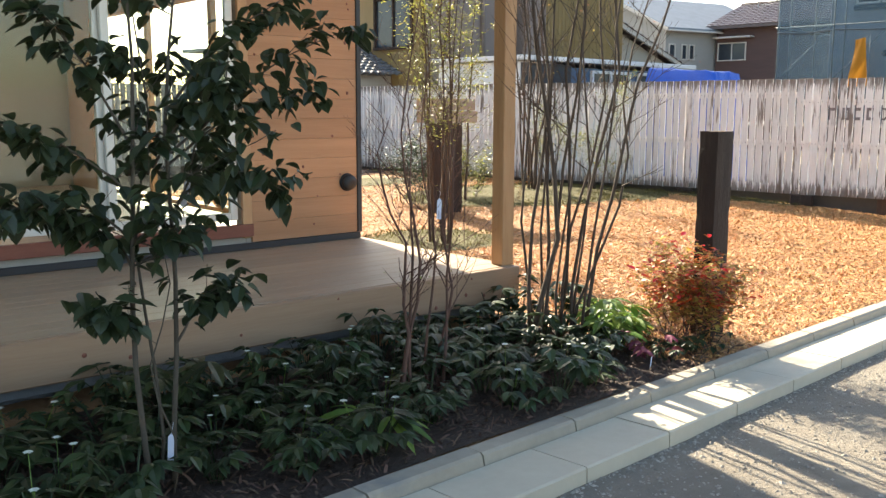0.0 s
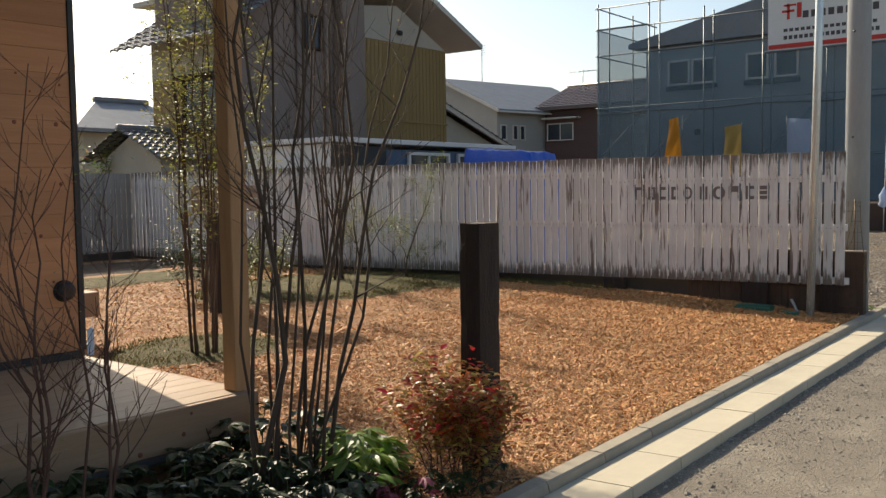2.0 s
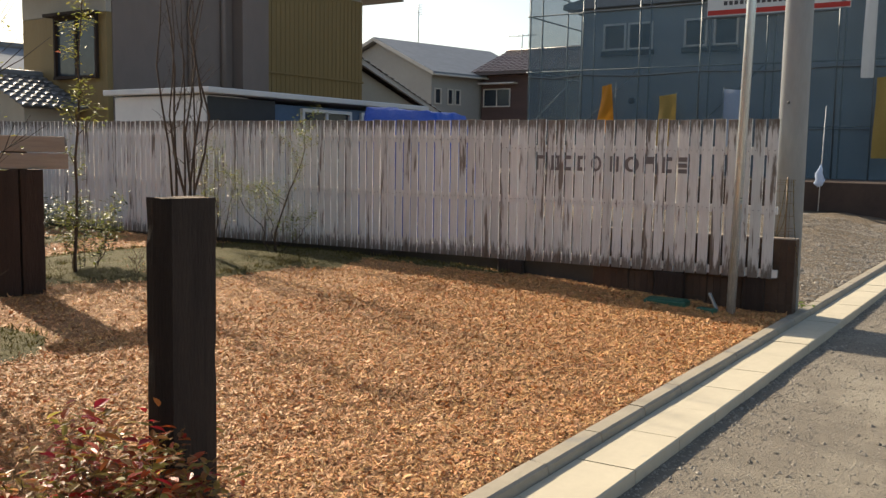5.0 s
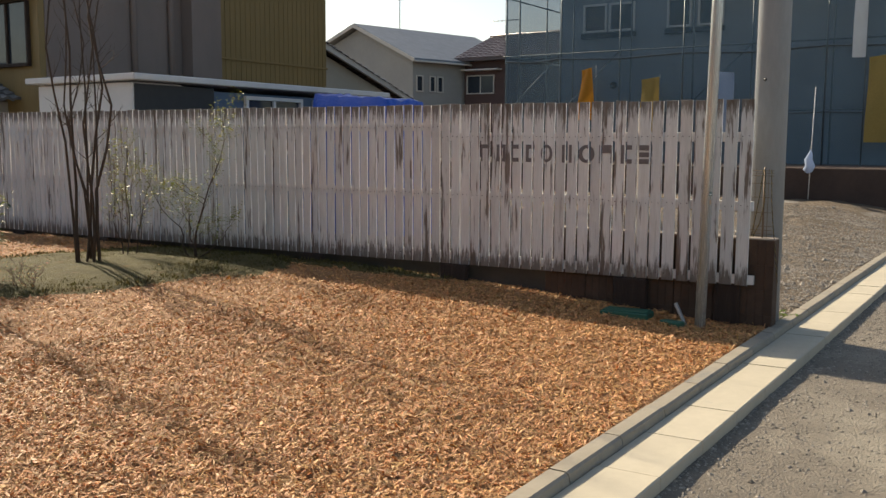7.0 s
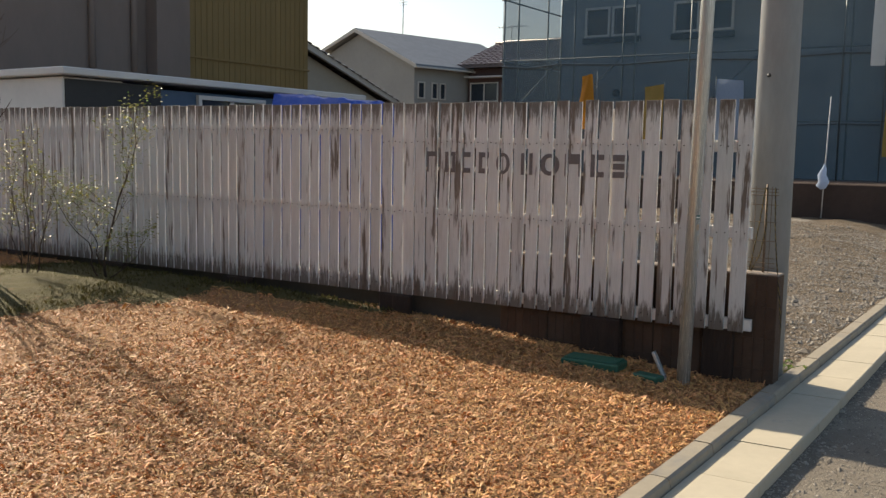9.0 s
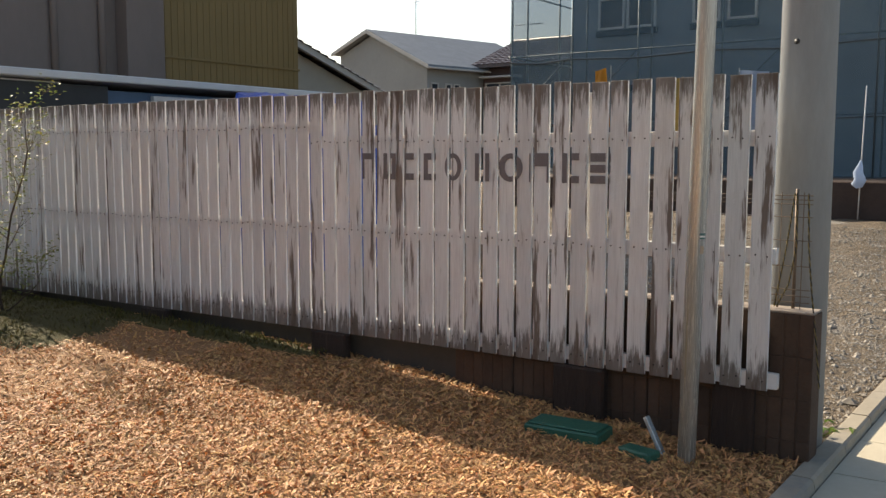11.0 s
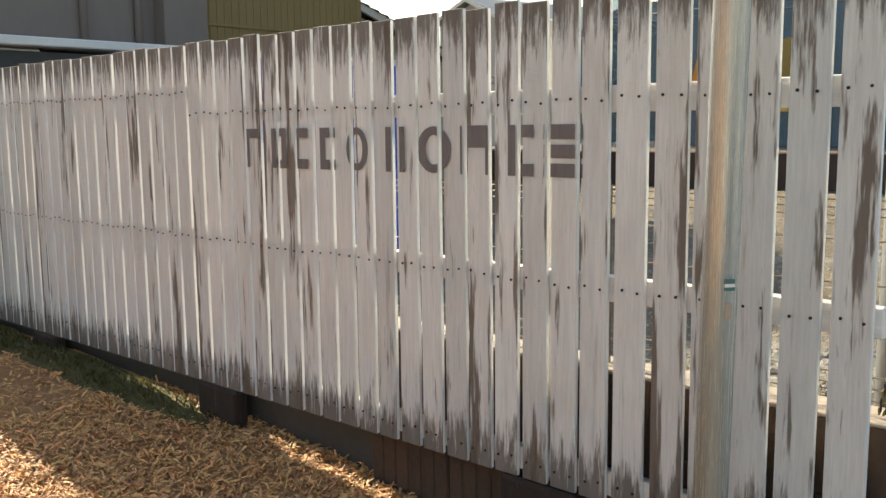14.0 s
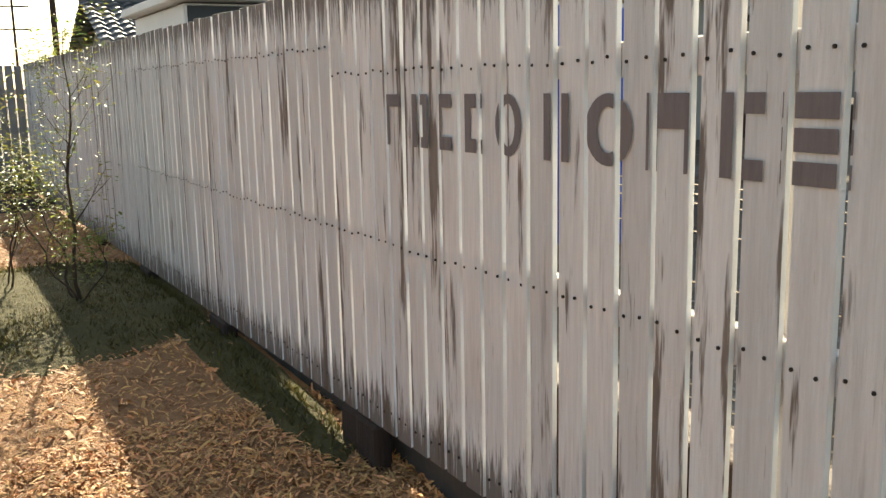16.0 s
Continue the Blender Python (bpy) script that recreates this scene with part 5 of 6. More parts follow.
M_ORANGE = leafy("orange_flag_cloth", (0.80, 0.33, 0.03), (0.70, 0.27, 0.03), 0.05, 0.0, 0.8, 0.5)
M_GOLD = leafy("golden_flag_cloth", (0.56, 0.37, 0.11), (0.48, 0.31, 0.085), 0.05, 0.0, 0.8, 0.5)
M_PALEBLUE = leafy("pale_blue_flag_cloth", (0.50, 0.57, 0.70), (0.40, 0.48, 0.62), 0.05, 0.0, 0.8, 0.5)
nobori(28.2, 11.42, 1.04, 2.2, 3.64, 0.56, M_ORANGE, "orange advertising flag on a pole", 0.14, 1)
nobori(28.2, 9.58, 1.04, 1.8, 3.32, 0.55, M_GOLD, "golden yellow advertising flag on a pole", 0.02, 1)
nobori(28.2, 8.28, 1.04, 1.8, 3.42, 0.66, M_PALEBLUE, "pale blue advertising flag on a pole", 0.02, -1)
nobori(28.2, 3.9, 1.04, 1.6, 3.66, 0.6, M_GOLD, "golden yellow advertising flag with green hem", 0.02, 1)
nobori(28.2, 4.55, 1.04, 3.6, 7.2, 0.30, M_BANNER, "white advertising flag with faint red marks", 0.02, 1)
bagp = empty("hanging_bag", "white and pale blue plastic bag tied to a thin pole", "bag", m=pose(25.3, 5.07, 0.36))
tube("pole", [(0.0, 0.03, 0), (0.0, -0.02, 2.4)], [0.012, 0.01], M_WHITEPAINT, bagp, 8)
tube("bag", [(0, 0.02, 1.07), (-0.02, 0.02, 0.97), (-0.05, 0.05, 0.86), (-0.03, 0.01, 0.72), (-0.03, 0.06, 0.62), (0, 0.06, 0.58)], [0.012, 0.05, 0.085, 0.105, 0.10, 0.03], M_PALEBLUE, bagp, 12)

# behind the rear fence
lh = empty("tiled_outbuilding", "small old outbuilding with a silvery grey tile roof", "outbuilding")
prism("wall", [(16.8, 0), (19.0, 0), (19.0, 2.25), (17.9, 2.78), (16.8, 2.25)], "x", 13.1, 17.0, M_CREAM, lh)
tiled_slope("roof_slope", (12.8, 16.4, 2.24), (17.3, 16.4, 2.24), (17.3, 17.9, 2.90), (12.8, 17.9, 2.90), M_GREYTILE, lh, 0.2, 0.2)
tiled_slope("roof_slope", (17.3, 19.4, 2.24), (12.8, 19.4, 2.24), (12.8, 17.9, 2.90), (17.3, 17.9, 2.90), M_GREYTILE, lh, 0.2, 0.2)
tube("ridge", [(12.8, 17.9, 2.97), (17.3, 17.9, 2.97)], [0.08, 0.08], M_GREYTILE, lh, 10)
far_house = empty("grey_roofed_house", "distant house under a grey hipped roof", "house")
box("wall", (22.6, 35.3, 0), (29.6, 40.7, 4.1), M_CREAM, far_house, 0.01)
V = [(21.8, 34.5, 4.1), (30.4, 34.5, 4.1), (30.4, 41.5, 4.1), (21.8, 41.5, 4.1), (21.8, 34.5, 4.25), (30.4, 34.5, 4.25), (30.4, 41.5, 4.25), (21.8, 41.5, 4.25), (25.0, 38, 5.75), (27.6, 38, 5.75)]
put("roof", mesh_of("roof", V, [(3, 2, 1, 0), (0, 1, 5, 4), (1, 2, 6, 5), (2, 3, 7, 6), (3, 0, 4, 7), (4, 5, 9, 8), (5, 6, 9), (6, 7, 8, 9), (7, 4, 8)], M_SLATE), far_house)
tube("ridge", [(24.9, 38, 5.8), (27.7, 38, 5.8)], [0.16, 0.16], M_GREYTILE, far_house, 8)
for k, (px, py, pr, ph) in enumerate(((14.54, 34.35, 0.11, 9.5), (15.95, 62.4, 0.10, 7.2))):
    dp = empty("utility_pole", "distant dark utility pole", "pole", "distant poles", m=pose(px, py, 0))
    tube("shaft", [(0, 0, -0.1), (0, 0, ph)], [pr, pr * 0.7], M_SLEEPER, dp, 12)
    for dz in (0.6, 1.9):
        tube("crossarm", [(-0.9, 0, ph - dz), (0.9, 0, ph - dz)], [0.05, 0.05], M_SLEEPER, dp, 6)
for k, (px, py, hh) in enumerate(((9.6, 17.4, 2.4), (11.0, 17.8, 2.5), (8.0, 17.5, 2.3), (12.6, 19.0, 2.6))):
    clump("garden_bush", (px, py, -0.05), random_stems(9, 0.3, 0.6, hh, 0.02, 14, 0.7, 200 + k), "shaggy green garden bush with some orange leaves behind the fence", "bush", M_BARK, 210 + k,
          dict(per=1, length=0.09, width=0.05, mat=M_BRIGHTLEAF if k % 2 else M_BEDLEAF, spread=0.08), dict(per=0.4, length=0.08, width=0.045, mat=M_BRONZELEAF, spread=0.1), "garden bushes")

# ---- small things in the yard ----
M_CAP = mat("white_concrete_cap", (0.62, 0.60, 0.55), (0.52, 0.50, 0.46), 12.0, 0.8, 0.3, 80.0)
M_GREENLID = mat("green_plastic_lid", (0.035, 0.13, 0.085), (0.025, 0.10, 0.065), 12.0, 0.5, 0.2, 60.0)
M_ROPE_Y = mat("yellow_rope", (0.22, 0.16, 0.05), (0.15, 0.11, 0.04), 40.0, 0.9, 0.2)
M_ROPE_B = mat("black_rope", (0.03, 0.03, 0.028), (0.02, 0.02, 0.02), 40.0, 0.9, 0.2)
M_WIRE = mat("rusty_wire", (0.20, 0.16, 0.125), (0.12, 0.085, 0.065), 30.0, 0.6, 0.0, metal=0.5)
cap = empty("inspection_cap", "round pale concrete inspection cap in the mulch", "cap", m=pose(4.83, 3.50, 0.08))
tube("cap_ring", [(0, 0, -0.02), (0, 0, 0.085), (0, 0, 0.095)], [0.135, 0.135, 0.128], M_CAP, cap, 36)
tube("cap_lid", [(0, 0, 0.0955), (0, 0, 0.105), (0, 0, 0.108)], [0.112, 0.112, 0.105], M_CAP, cap, 36)
meter = empty("meter_box", "green plastic meter-box lid set in the ground", "meter box", m=pose(11.45, 3.62, 0.142, 0, 0, 4))
box("rim", (-0.10, -0.20, -0.02), (0.10, 0.20, 0.035), M_GREENLID, meter, 0.008)
box("lid", (-0.085, -0.185, 0.0355), (0.085, 0.185, 0.046), M_GREENLID, meter, 0.006)
tagged(box("valve_lid", (-0.05, -0.09, -0.02), (0.05, 0.09, 0.03), M_GREENLID, None, 0.008, "", pose(11.40, 3.22, 0.115, 0, 0, -10)), "small dark green valve lid", "valve lid")
tagged(box("fence_end_stub", (FX + 0.02, 2.80, 0.0), (FX + 0.135, 3.0, 0.45), M_SLEEPER, None, 0.012), "dark sleeper stub under the fence end", "post")
M_PALELABEL = mat("faded_label", (0.42, 0.33, 0.24), (0.34, 0.25, 0.18), 90.0, 0.6, 0.0)
box("pole_label", (-0.0428, -0.009, 1.075), (-0.0402, 0.009, 1.111), M_PALELABEL, spole, 0.0, "small pale printed label", pose(0, 0, 0, 0, 0, 58))
M_TEAL = mat("teal_label", (0.06, 0.14, 0.13), (0.05, 0.12, 0.11), 30.0, 0.5, 0.0)
M_LABELWHITE = mat("white_label", (0.66, 0.66, 0.62), (0.6, 0.6, 0.57), 30.0, 0.5, 0.0)
for z0, z1, m_l in ((1.142, 1.150, M_TEAL), (1.150, 1.158, M_LABELWHITE), (1.158, 1.169, M_TEAL)):
    box("pole_label", (-0.0428, -0.013, z0), (-0.0396, 0.013, z1), m_l, spole, 0.0, "small teal and white label band", pose(0, 0, 0, 0, 0, 58))
part("brace", box_bm((-0.02, 0.02, 0.08), (0.02, 0.04, 0.32), 0.003), M_GALV, spole, m=pose(0, 0.03, 0, -28, 0, 0))

# wire mesh panel and ropes behind the fence end
panel = empty("wire_panel", "rusty wire mesh panel standing on the block wall", "wire mesh", m=Matrix.Translation((11.86, 2.635, 0.803)))
for i in range(19):
    put("wire", mesh_of("wire", *tube_data([(0, 0.1 * i, 0.0), (0, 0.1 * i, 0.545)], [0.0022] * 2, 4), M_WIRE), panel)
for z in (0.03, 0.06, 0.09, 0.2, 0.32, 0.43, 0.49, 0.51, 0.53):
    put("wire", mesh_of("wire", *tube_data([(0.003, -0.04, z), (0.003, 1.84, z)], [0.0022] * 2, 4), M_WIRE), panel)
for yy in (0.034, 0.92, 1.78):
    tube("panel_stake", [(0.012, yy, -0.02), (0.012, yy, 0.56)], [0.008, 0.008], M_WIRE, panel, 8)


def rope(name, pts):
    root = empty(name, "hanging twisted yellow and black rope", "rope", "ropes on the mesh")
    for ph, m in ((0, M_ROPE_Y), (math.pi, M_ROPE_B)):
        q, n = [], 90
        for i in range(n + 1):
            s = i / n * (len(pts) - 1)
            k = min(int(s), len(pts) - 2)
            p = Vector(pts[k]).lerp(Vector(pts[k + 1]), s - k)
            a = ph + i * 0.95
            q.append(p + Vector((math.cos(a), math.sin(a), 0)) * 0.0022)
        v, f = tube_data(q, [0.0027] * len(q), 5)
        put("strand", mesh_of("strand", v, f, m, True), root)


rope("rope", [(11.845, 2.672, 1.345), (11.84, 2.70, 1.1), (11.835, 2.745, 0.81)])
rope("rope", [(11.845, 2.664, 1.345), (11.84, 2.655, 1.1), (11.84, 2.685, 0.92), (11.835, 2.735, 0.81)])
rope("rope", [(11.845, 2.612, 1.345), (11.835, 2.60, 1.1), (11.815, 2.575, 0.90), (11.775, 2.535, 0.66), (11.775, 2.515, 0.46)])

# ---- stencilled marks on the fence: plain blocks, bars and rings ----
BOARD_SPANS = [(a, a + w) for a, w in rows_y]


def clip_y(poly, lo, hi):
    for sign, lim in ((1, lo), (-1, hi)):
        out = []
        for i, p in enumerate(poly):
            q = poly[(i + 1) % len(poly)]
            ip, iq = sign * (p[0] - lim) >= 0, sign * (q[0] - lim) >= 0
            if ip:
                out.append(p)
            if ip != iq:
                t = (lim - p[0]) / (q[0] - p[0])
                out.append((lim, p[1] + (q[1] - p[1]) * t))
        poly = out
        if len(poly) < 3:
            return []
    return poly


def bar(u0, v0, u1, v1):
    return [[(u0, v0), (u1, v0), (u1, v1), (u0, v1)]]


def ring(k=24, wi=0.55):
    out = []
    for i in range(k):
        a, b = 2 * math.pi * i / k, 2 * math.pi * (i + 1) / k
        out.append([(0.5 + 0.5 * r * math.cos(t), 0.5 + 0.5 * q * math.sin(t)) for r, q, t in ((1, 1, a), (1, 1, b), (wi * 0.85, wi * 1.15, b), (wi * 0.85, wi * 1.15, a))])
    return out


ANGLE = bar(0, 0, 0.34, 1) + bar(0.34, 0.76, 1, 1)
BOXED = bar(0, 0, 0.28, 1) + bar(0.28, 0.8, 0.95, 1) + bar(0.66, 0.2, 0.95, 0.8) + bar(0.28, 0, 0.95, 0.2)
COMB = bar(0, 0, 0.36, 1) + bar(0.36, 0.76, 1, 1) + bar(0.36, 0, 1, 0.24)
DISC = ring()
DISC_BAR = ring(24, 0.6)
GATE = bar(0, 0, 0.28, 1) + bar(0.72, 0, 1, 1)
ZIGZAG = bar(0, 0, 0.24, 1) + bar(0.76, 0, 1, 1) + bar(0.24, 0.55, 0.76, 1)
WAVE = bar(0, 0.72, 1, 1) + bar(0, 0.36, 1, 0.62) + bar(0, 0, 1, 0.26)
signage = empty("stencilled_sign", "row of dark grey stencilled marks on the white fence boards", "sign", m=Matrix.Translation((FX - 0.0045, 0, 0)))
for shape, ya, yb_ in ((ANGLE, 5.215, 5.11), (BOXED, 5.03, 4.93), (COMB, 4.89, 4.80), (COMB, 4.728, 4.64), (DISC_BAR, 4.578, 4.462), (GATE, 4.37, 4.275), (DISC, 4.215, 4.06), (ZIGZAG, 4.02, 3.88), (COMB, 3.822, 3.722), (WAVE, 3.685, 3.545)):
    for lo, hi in BOARD_SPANS:
        groups = []
        for poly in shape:
            pts = [(ya + (yb_ - ya) * u, 1.373 + 0.155 * v) for u, v in poly]
            c = clip_y(pts, lo + 0.003, hi - 0.002)
            if len(c) >= 3:
                area = sum(c[i][0] * c[(i + 1) % len(c)][1] - c[(i + 1) % len(c)][0] * c[i][1] for i in range(len(c)))
                c = c if area < 0 else c[::-1]
                touching = [g for g in groups if any(min(p[0] for p in c) <= max(p[0] for p in d) + 1e-5 and max(p[0] for p in c) >= min(p[0] for p in d) - 1e-5 and min(p[1] for p in c) <= max(p[1] for p in d) + 1e-5 and max(p[1] for p in c) >= min(p[1] for p in d) - 1e-5 for d in g)]
                groups = [g for g in groups if g not in touching] + [[c] + [d for g in touching for d in g]]
        for g in groups:
            V, F = [], []
            for c in g:
                o = len(V)
                V += [(0, a, b) for a, b in c]
                F.append(tuple(range(o, o + len(c))))
            put("painted_mark", mesh_of("painted_mark", V, F, M_STENCIL), signage)

# nails: two on each rail of each board
V, F = [], []
for y, w in rows_y:
    if y > 9:
        break
    for z in rail_heights(y):
        for dy in (0.022, 0.075):
            o = len(V)
            cy, cz = y + dy + rng.uniform(-0.006, 0.006), z + rng.uniform(-0.008, 0.008)
            V += [(FX - 0.0035, cy + 0.0042 * math.cos(a), cz + 0.0042 * math.sin(a)) for a in (0, 1.05, 2.09, 3.14, 4.19, 5.24)]
            V += [(FX + 0.001, cy + 0.0042 * math.cos(a), cz + 0.0042 * math.sin(a)) for a in (0, 1.05, 2.09, 3.14, 4.19, 5.24)]
            F.append(tuple(range(o + 5, o - 1, -1)))
            F += [(o + i, o + (i + 1) % 6, o + 6 + (i + 1) % 6, o + 6 + i) for i in range(6)]
nails = put("nails", mesh_of("nails", V, F, M_NAIL), fence)
nails["kind"] = "stuff"

# ---- moss, bed, chips and pebbles ----


def patch(name, cx, cy, rx, ry, hgt, material, seed, label, category, zf):
    n, k = 40, 10
    V, F = [(cx, cy, zf(cx, cy) + hgt)], []
    for j in range(1, k + 1):
        s = j / k
        for i in range(n):
            a = 2 * math.pi * i / n
            r = 1 + 0.22 * noise.noise(Vector((math.cos(a) * 1.5, math.sin(a) * 1.5, seed))) + 0.10 * noise.noise(Vector((math.cos(a) * 5, math.sin(a) * 5, seed)))
            x, y = cx + rx * r * s * math.cos(a), cy + ry * r * s * math.sin(a)
            x = min(x, FX + 0.1)
            z = zf(x, y) + hgt * (1 - s ** 3) * (1 + 0.5 * noise.noise(Vector((x * 2.2, y * 2.2, 2)))) + 0.012 * noise.noise(Vector((x * 9, y * 9, 2))) - 0.03 * (j == k) + 0.012
            V.append((x, y, z))
    for i in range(n):
        F.append((0, 1 + i, 1 + (i + 1) % n))
    for j in range(k - 1):
        for i in range(n):
            a, b = 1 + j * n + i, 1 + j * n + (i + 1) % n
            F.append((a, a + n, b + n, b))
    return tagged(put(name, mesh_of(name, V, F, material, True)), label, category, kind="structure")


patch("moss_patch", 9.95, 8.85, 2.1, 1.4, 0.05, M_MOSS, 1.0, "low mounds of olive-green moss under the trees", "moss", plot_z)
patch("moss_patch", 11.15, 8.65, 0.95, 1.45, 0.035, M_MOSS, 6.0, "olive-green moss at the foot of the board fence", "moss", plot_z)
patch("moss_patch", 11.66, 6.75, 0.16, 1.35, 0.01, M_MOSS, 8.0, "narrow strip of moss along the board fence", "moss", plot_z)
patch("moss_patch", 6.0, 6.5, 0.85, 0.6, 0.03, M_MOSS, 3.0, "patch of olive moss under the budding tree", "moss", plot_z)
patch("moss_patch", 9.0, 12.0, 2.0, 0.8, 0.03, M_MOSS, 4.0, "patch of olive moss at the rear", "moss", plot_z)
# Dark strip in front of the rear fence; its colour carries the fence's shade.
patch("soil_strip", 5.8, 14.35, 6.3, 1.55, 0.02, M_SOIL, 12.0, "soil along the rear fence, darkened to give its shade", "soil", plot_z)
bed = tagged(put("planting_bed", grid_mesh("planting_bed", np.linspace(-3, 4.75, 110), np.linspace(2.577, 4.0, 30), lambda x, y: plot_z(x, y) + 0.012 - max(0.0, (x - 4.45 + 0.12 * math.sin(y * 7)) * 0.16), M_SOIL)),
             "dark soil of the planting bed along the deck", "soil", kind="structure")


def chips(name, count, x0, x1, y0, y1, size, material, seed, keep, lift=0.004, tilt=0.4):
    """Flat splinters lying at random on the yard's surface."""
    r = np.random.RandomState(seed)
    X, Y = r.uniform(x0, x1, count), r.uniform(y0, y1, count)
    ok = np.array([keep(a, b) for a, b in zip(X, Y)], bool)
    X, Y = X[ok], Y[ok]
    n = len(X)
    Z = np.array([plot_z(a, b) for a, b in zip(X, Y)]) + lift + r.uniform(0, 0.014, n)
    A = r.uniform(0, 2 * np.pi, n)
    L, W = size * r.lognormal(0, 0.4, n), size * 0.19 * r.lognormal(0, 0.4, n)
    t1, t2 = r.normal(0, tilt, n), r.normal(0, tilt, n)
    D = np.stack([np.cos(A), np.sin(A), t1], 1)
    S = np.stack([-np.sin(A), np.cos(A), t2], 1)
    C = np.stack([X, Y, Z], 1)
    hl, hw = (L / 2)[:, None], (W / 2)[:, None]
    B = np.stack([np.zeros(n), np.zeros(n), r.uniform(0.0, 0.006, n)], 1)
    V = np.stack([C - D * hl - S * hw * 0.6, C - D * hl * 0.8 + S * hw, C + S * hw + B, C + D * hl + S * hw * 0.5, C + D * hl * 0.9 - S * hw, C - S * hw + B], 1).reshape(-1, 3)
    o = np.arange(n)[:, None] * 6
    F = np.concatenate([o + np.array([0, 5, 2, 1]), o + np.array([5, 4, 3, 2])])
    return tagged(put(name, mesh_of(name, V, F, material)), "", "", kind="stuff")


def in_yard(x, y):
    if x > FX + 0.105 or y < 2.585 or (x > FX + 0.05 and y < 4.52):
        return False
    if x < 4.62 and y < 3.95:
        return x > 4.4 and random.random() < 0.4
    if ((x - 9.95) / 2.0) ** 2 + ((y - 8.85) / 1.32) ** 2 < 1 or ((x - 6.0) / 0.8) ** 2 + ((y - 6.5) / 0.55) ** 2 < 1 or ((x - 11.66) / 0.14) ** 2 + ((y - 6.75) / 1.3) ** 2 < 1 or ((x - 11.15) / 0.92) ** 2 + ((y - 8.65) / 1.38) ** 2 < 1:
        return random.random() < 0.06
    return not (x < 4.75 and y > 3.7 and y < 12)


random.seed(9)
tagged(chips("mulch_chips", 150000, 4.4, 11.83, 2.585, 6.2, 0.030, M_CHIP, 1, in_yard), "orange-brown shredded bark chips", "mulch")
tagged(chips("mulch_chips", 60000, 4.7, 11.80, 6.2, 12.5, 0.034, M_CHIP, 2, in_yard), "orange-brown shredded bark chips", "mulch")
tagged(chips("bed_litter", 7000, 0.0, 4.9, 2.59, 3.9, 0.035, M_DARKCHIP, 3, lambda x, y: True, 0.018), "dark old bark chips on the bed", "mulch")


def pebbles(name, count, x0, x1, y0, y1, size, zf, seed, dens):
    r = random.Random(seed)
    V, F = [], []
    for _ in range(count):
        x, y = r.uniform(x0, x1), y0 + (y1 - y0) * r.random() ** dens
        s = size * math.exp(r.gauss(0, 0.45))
        z = zf(x, y)
        o, a = len(V), r.uniform(0, 6)
        for k in range(4):
            V.append((x + s * r.uniform(0.6, 1.1) * math.cos(a + k * 1.57), y + s * r.uniform(0.6, 1.1) * math.sin(a + k * 1.57), z + s * 0.1))
        V += [(x, y, z + s * r.uniform(0.5, 0.8)), (x, y, z - s * 0.4)]
        F += [(o + k, o + (k + 1) % 4, o + 4) for k in range(4)] + [(o + (k + 1) % 4, o + k, o + 5) for k in range(4)]
    return tagged(put(name, mesh_of(name, V, F, M_PEBBLE)), kind="stuff")


tagged(pebbles("road_pebbles", 24000, 1.5, 16.0, 2.145, -0.6, 0.0062, lambda x, y: wob(x, y, 0.8, 0.010) + wob(x, y, 4.0, 0.006) - 0.006, 4, 2.0), "loose grey pebbles on the road", "gravel")
tagged(pebbles("lot_stones", 42000, 12.3, 24.0, 2.62, 9.0, 0.010, lot_z, 5, 1.4), "loose stones on the bare lot", "gravel")


def tufts(name, count, cx, cy, rx, ry, seed):
    """Short upright moss and grass blades on a patch."""
    r = random.Random(seed)
    P, W, U, Ls, Ws = [], [], [], [], []
    for _ in range(count):
        a, q = r.uniform(0, 6.283), r.random() ** 0.5
        x, y = min(cx + rx * q * math.cos(a), FX), cy + ry * q * math.sin(a)
        P.append((x, y, plot_z(x, y) + 0.02)), W.append((r.gauss(0, 0.6), r.gauss(0, 0.6), 1.0)), U.append((r.uniform(-1, 1), r.uniform(-1, 1), 0.1))
        Ls.append(r.uniform(0.03, 0.06)), Ws.append(r.uniform(0.006, 0.014))
    return tagged(put(name, leaf_mesh(name, P, W, U, Ls, Ws, M_MOSSBLADE, 0.1, 0.1, False)), "short olive moss tufts and blades", "moss", kind="stuff")


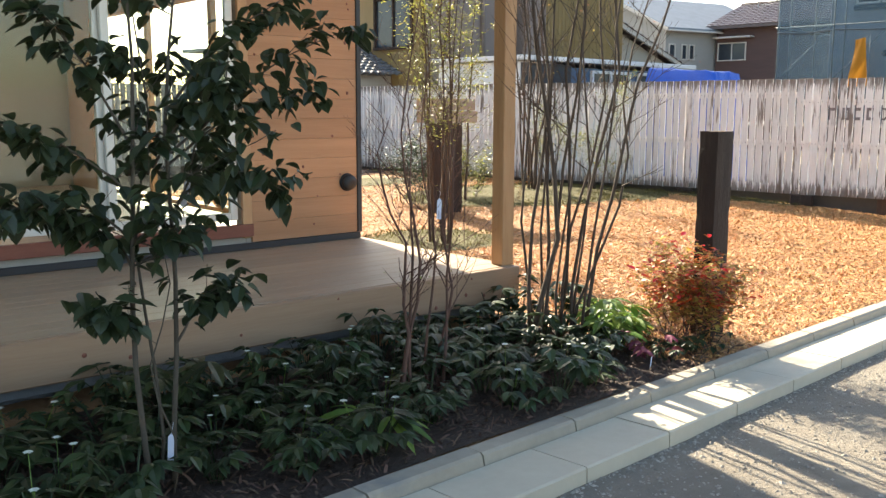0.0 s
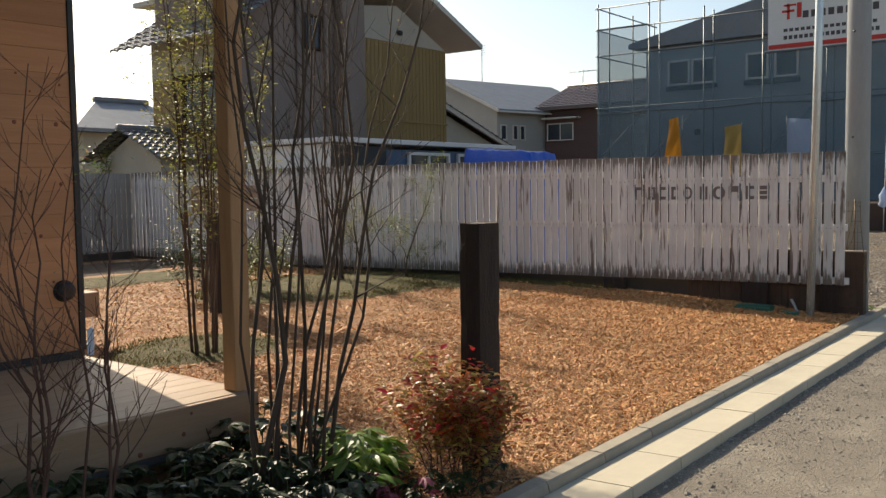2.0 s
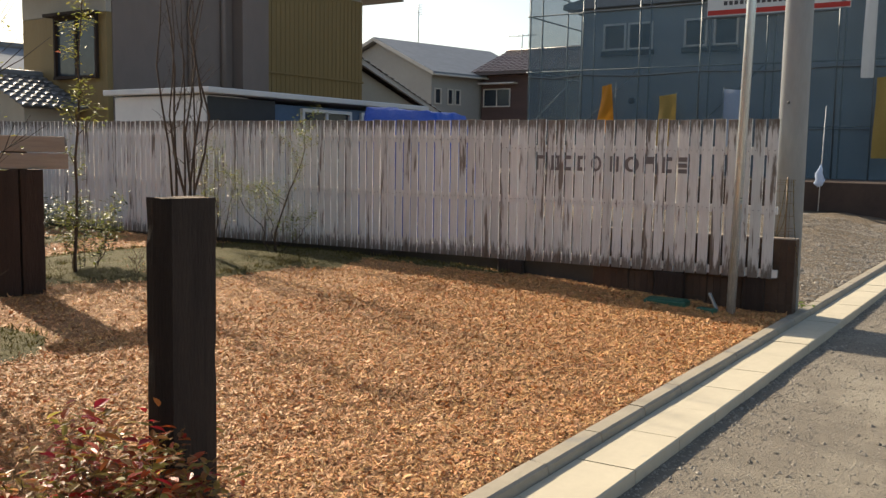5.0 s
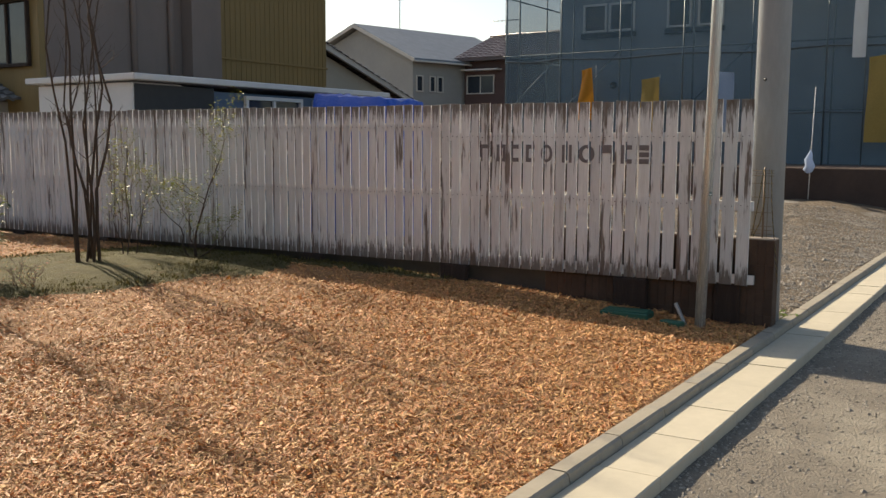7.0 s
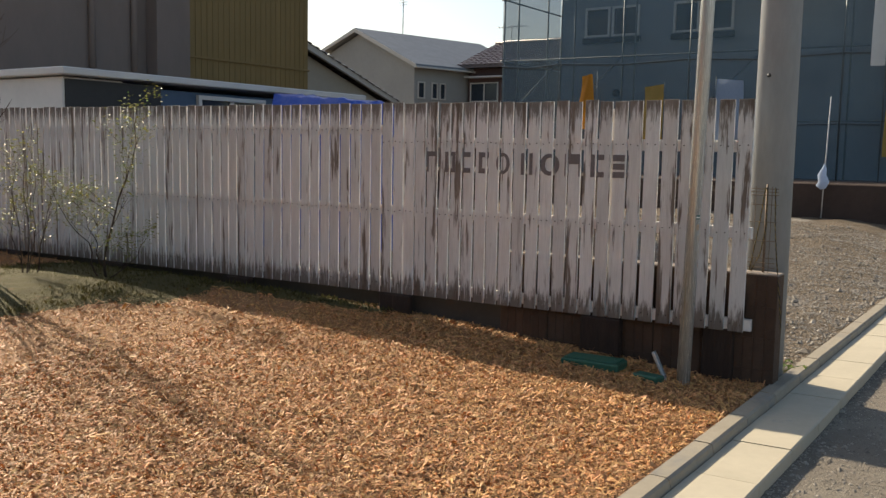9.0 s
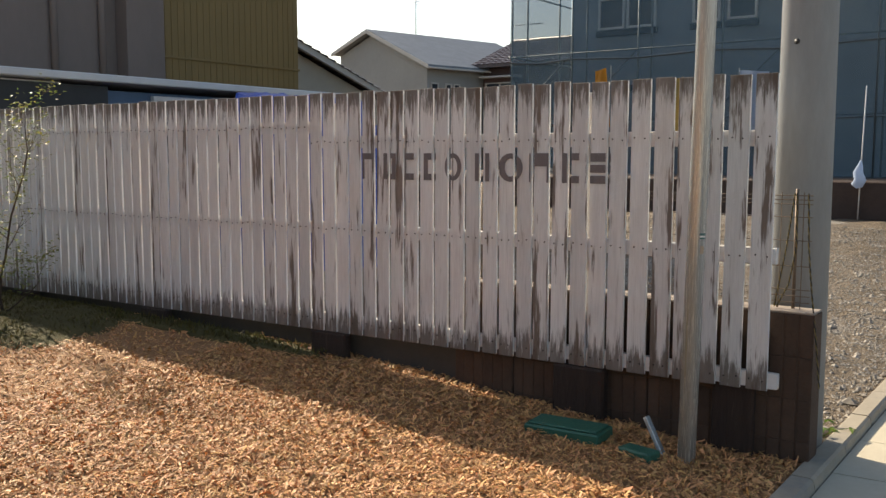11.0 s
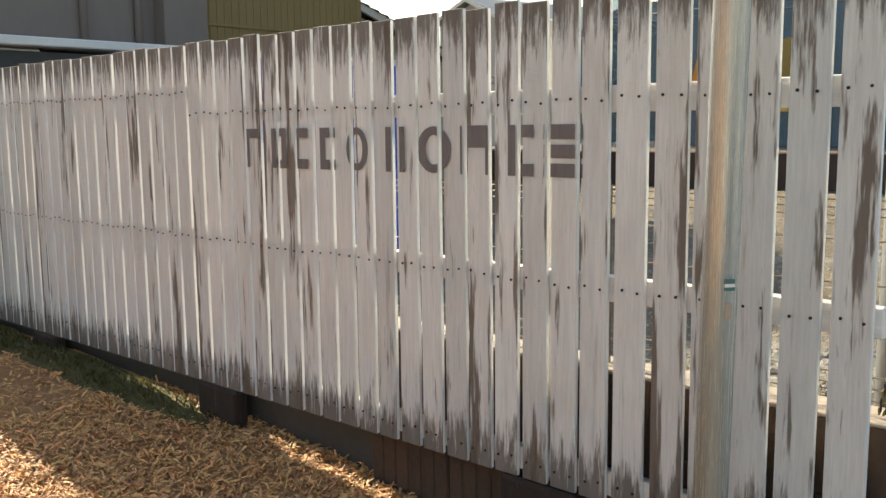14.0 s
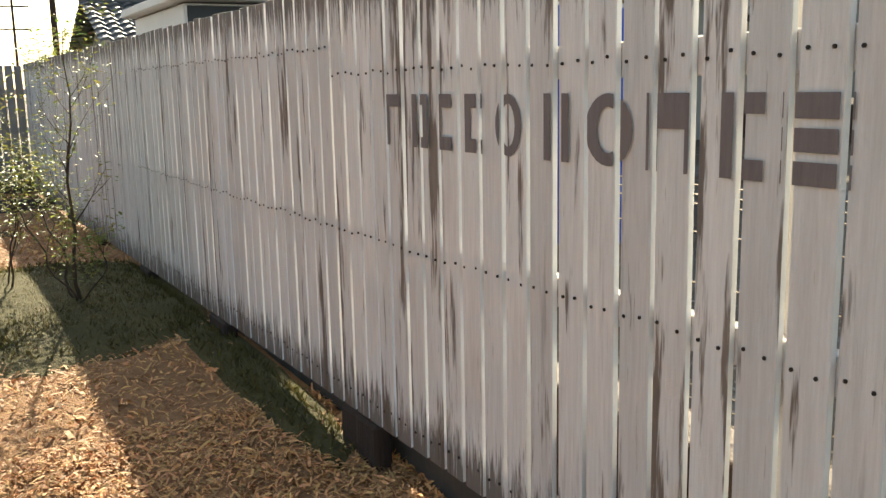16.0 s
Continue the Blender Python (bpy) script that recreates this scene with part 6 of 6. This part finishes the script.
M_MOSSBLADE = leafy("moss_blade", (0.125, 0.104, 0.028), (0.07, 0.06, 0.017), 0.4, 0.02, 0.9, 0.3)
tufts("moss_tufts", 9000, 9.95, 8.85, 2.0, 1.32, 31)
tufts("moss_tufts", 3500, 11.15, 8.65, 0.9, 1.38, 35)
tufts("moss_tufts", 800, 11.66, 6.75, 0.14, 1.3, 36)
tufts("moss_tufts", 1300, 6.0, 6.5, 0.8, 0.55, 33)
for k, (px, py, ps) in enumerate(((12.47, 2.70, 0.06), (12.56, 2.66, 0.045), (12.42, 2.80, 0.05), (12.62, 2.76, 0.04), (12.50, 2.86, 0.035))):
    bm = bmesh.new()
    bmesh.ops.create_icosphere(bm, subdivisions=2, radius=ps)
    for v in bm.verts:
        v.co = v.co * (1 + 0.35 * noise.noise(v.co * 14 + Vector((k * 5, 0, 0))))
        v.co.z *= 0.7
    tagged(part("stone", bm, M_PEBBLE, m=pose(px, py, lot_z(px, py) + ps * 0.3)), "rough grey-brown stone beside the utility pole", "stone", "stones by the pole")
weed = perennial(180, 8, 0.05, 0.016, M_BRIGHTLEAF, 0.08)
weed.matrix_basis = pose(12.40, 2.66, 0.07)
tagged(weed, "small green weed at the pole foot", "weed")

# ---- pieces of the setting ----
add_boards(fence)
add_back_boards(back_fence)
kp, gp = kerb_piece(), gutter_piece()
x = -6.0
while x < 26:
    put("kerb_stone", kp, kerb, m=Matrix.Translation((x + 0.17, 0, rng.uniform(-0.002, 0.002))))
    x += 0.6
x = -6.0
while x < 26:
    put("gutter_slab", gp, gutter, m=Matrix.Translation((x + 0.45, 0, rng.uniform(-0.002, 0.002))))
    x += 0.6
bme = block_mesh()
box("mortar_core", (FX + 0.082, 2.57, 0.0), (FX + 0.19, 4.49, 0.786), M_BLOCK, block_wall, 0.002)
for r in range(4):
    for c in range(5):
        put("block", bme, block_wall, m=Matrix.Translation((FX + 0.060, 2.55 + c * 0.4, -0.01 + 0.2 * r)))
box("wall_cap", (FX + 0.062, 2.552, 0.7905), (FX + 0.208, 4.545, 0.802), M_BLOCKCAP, block_wall, 0.003)
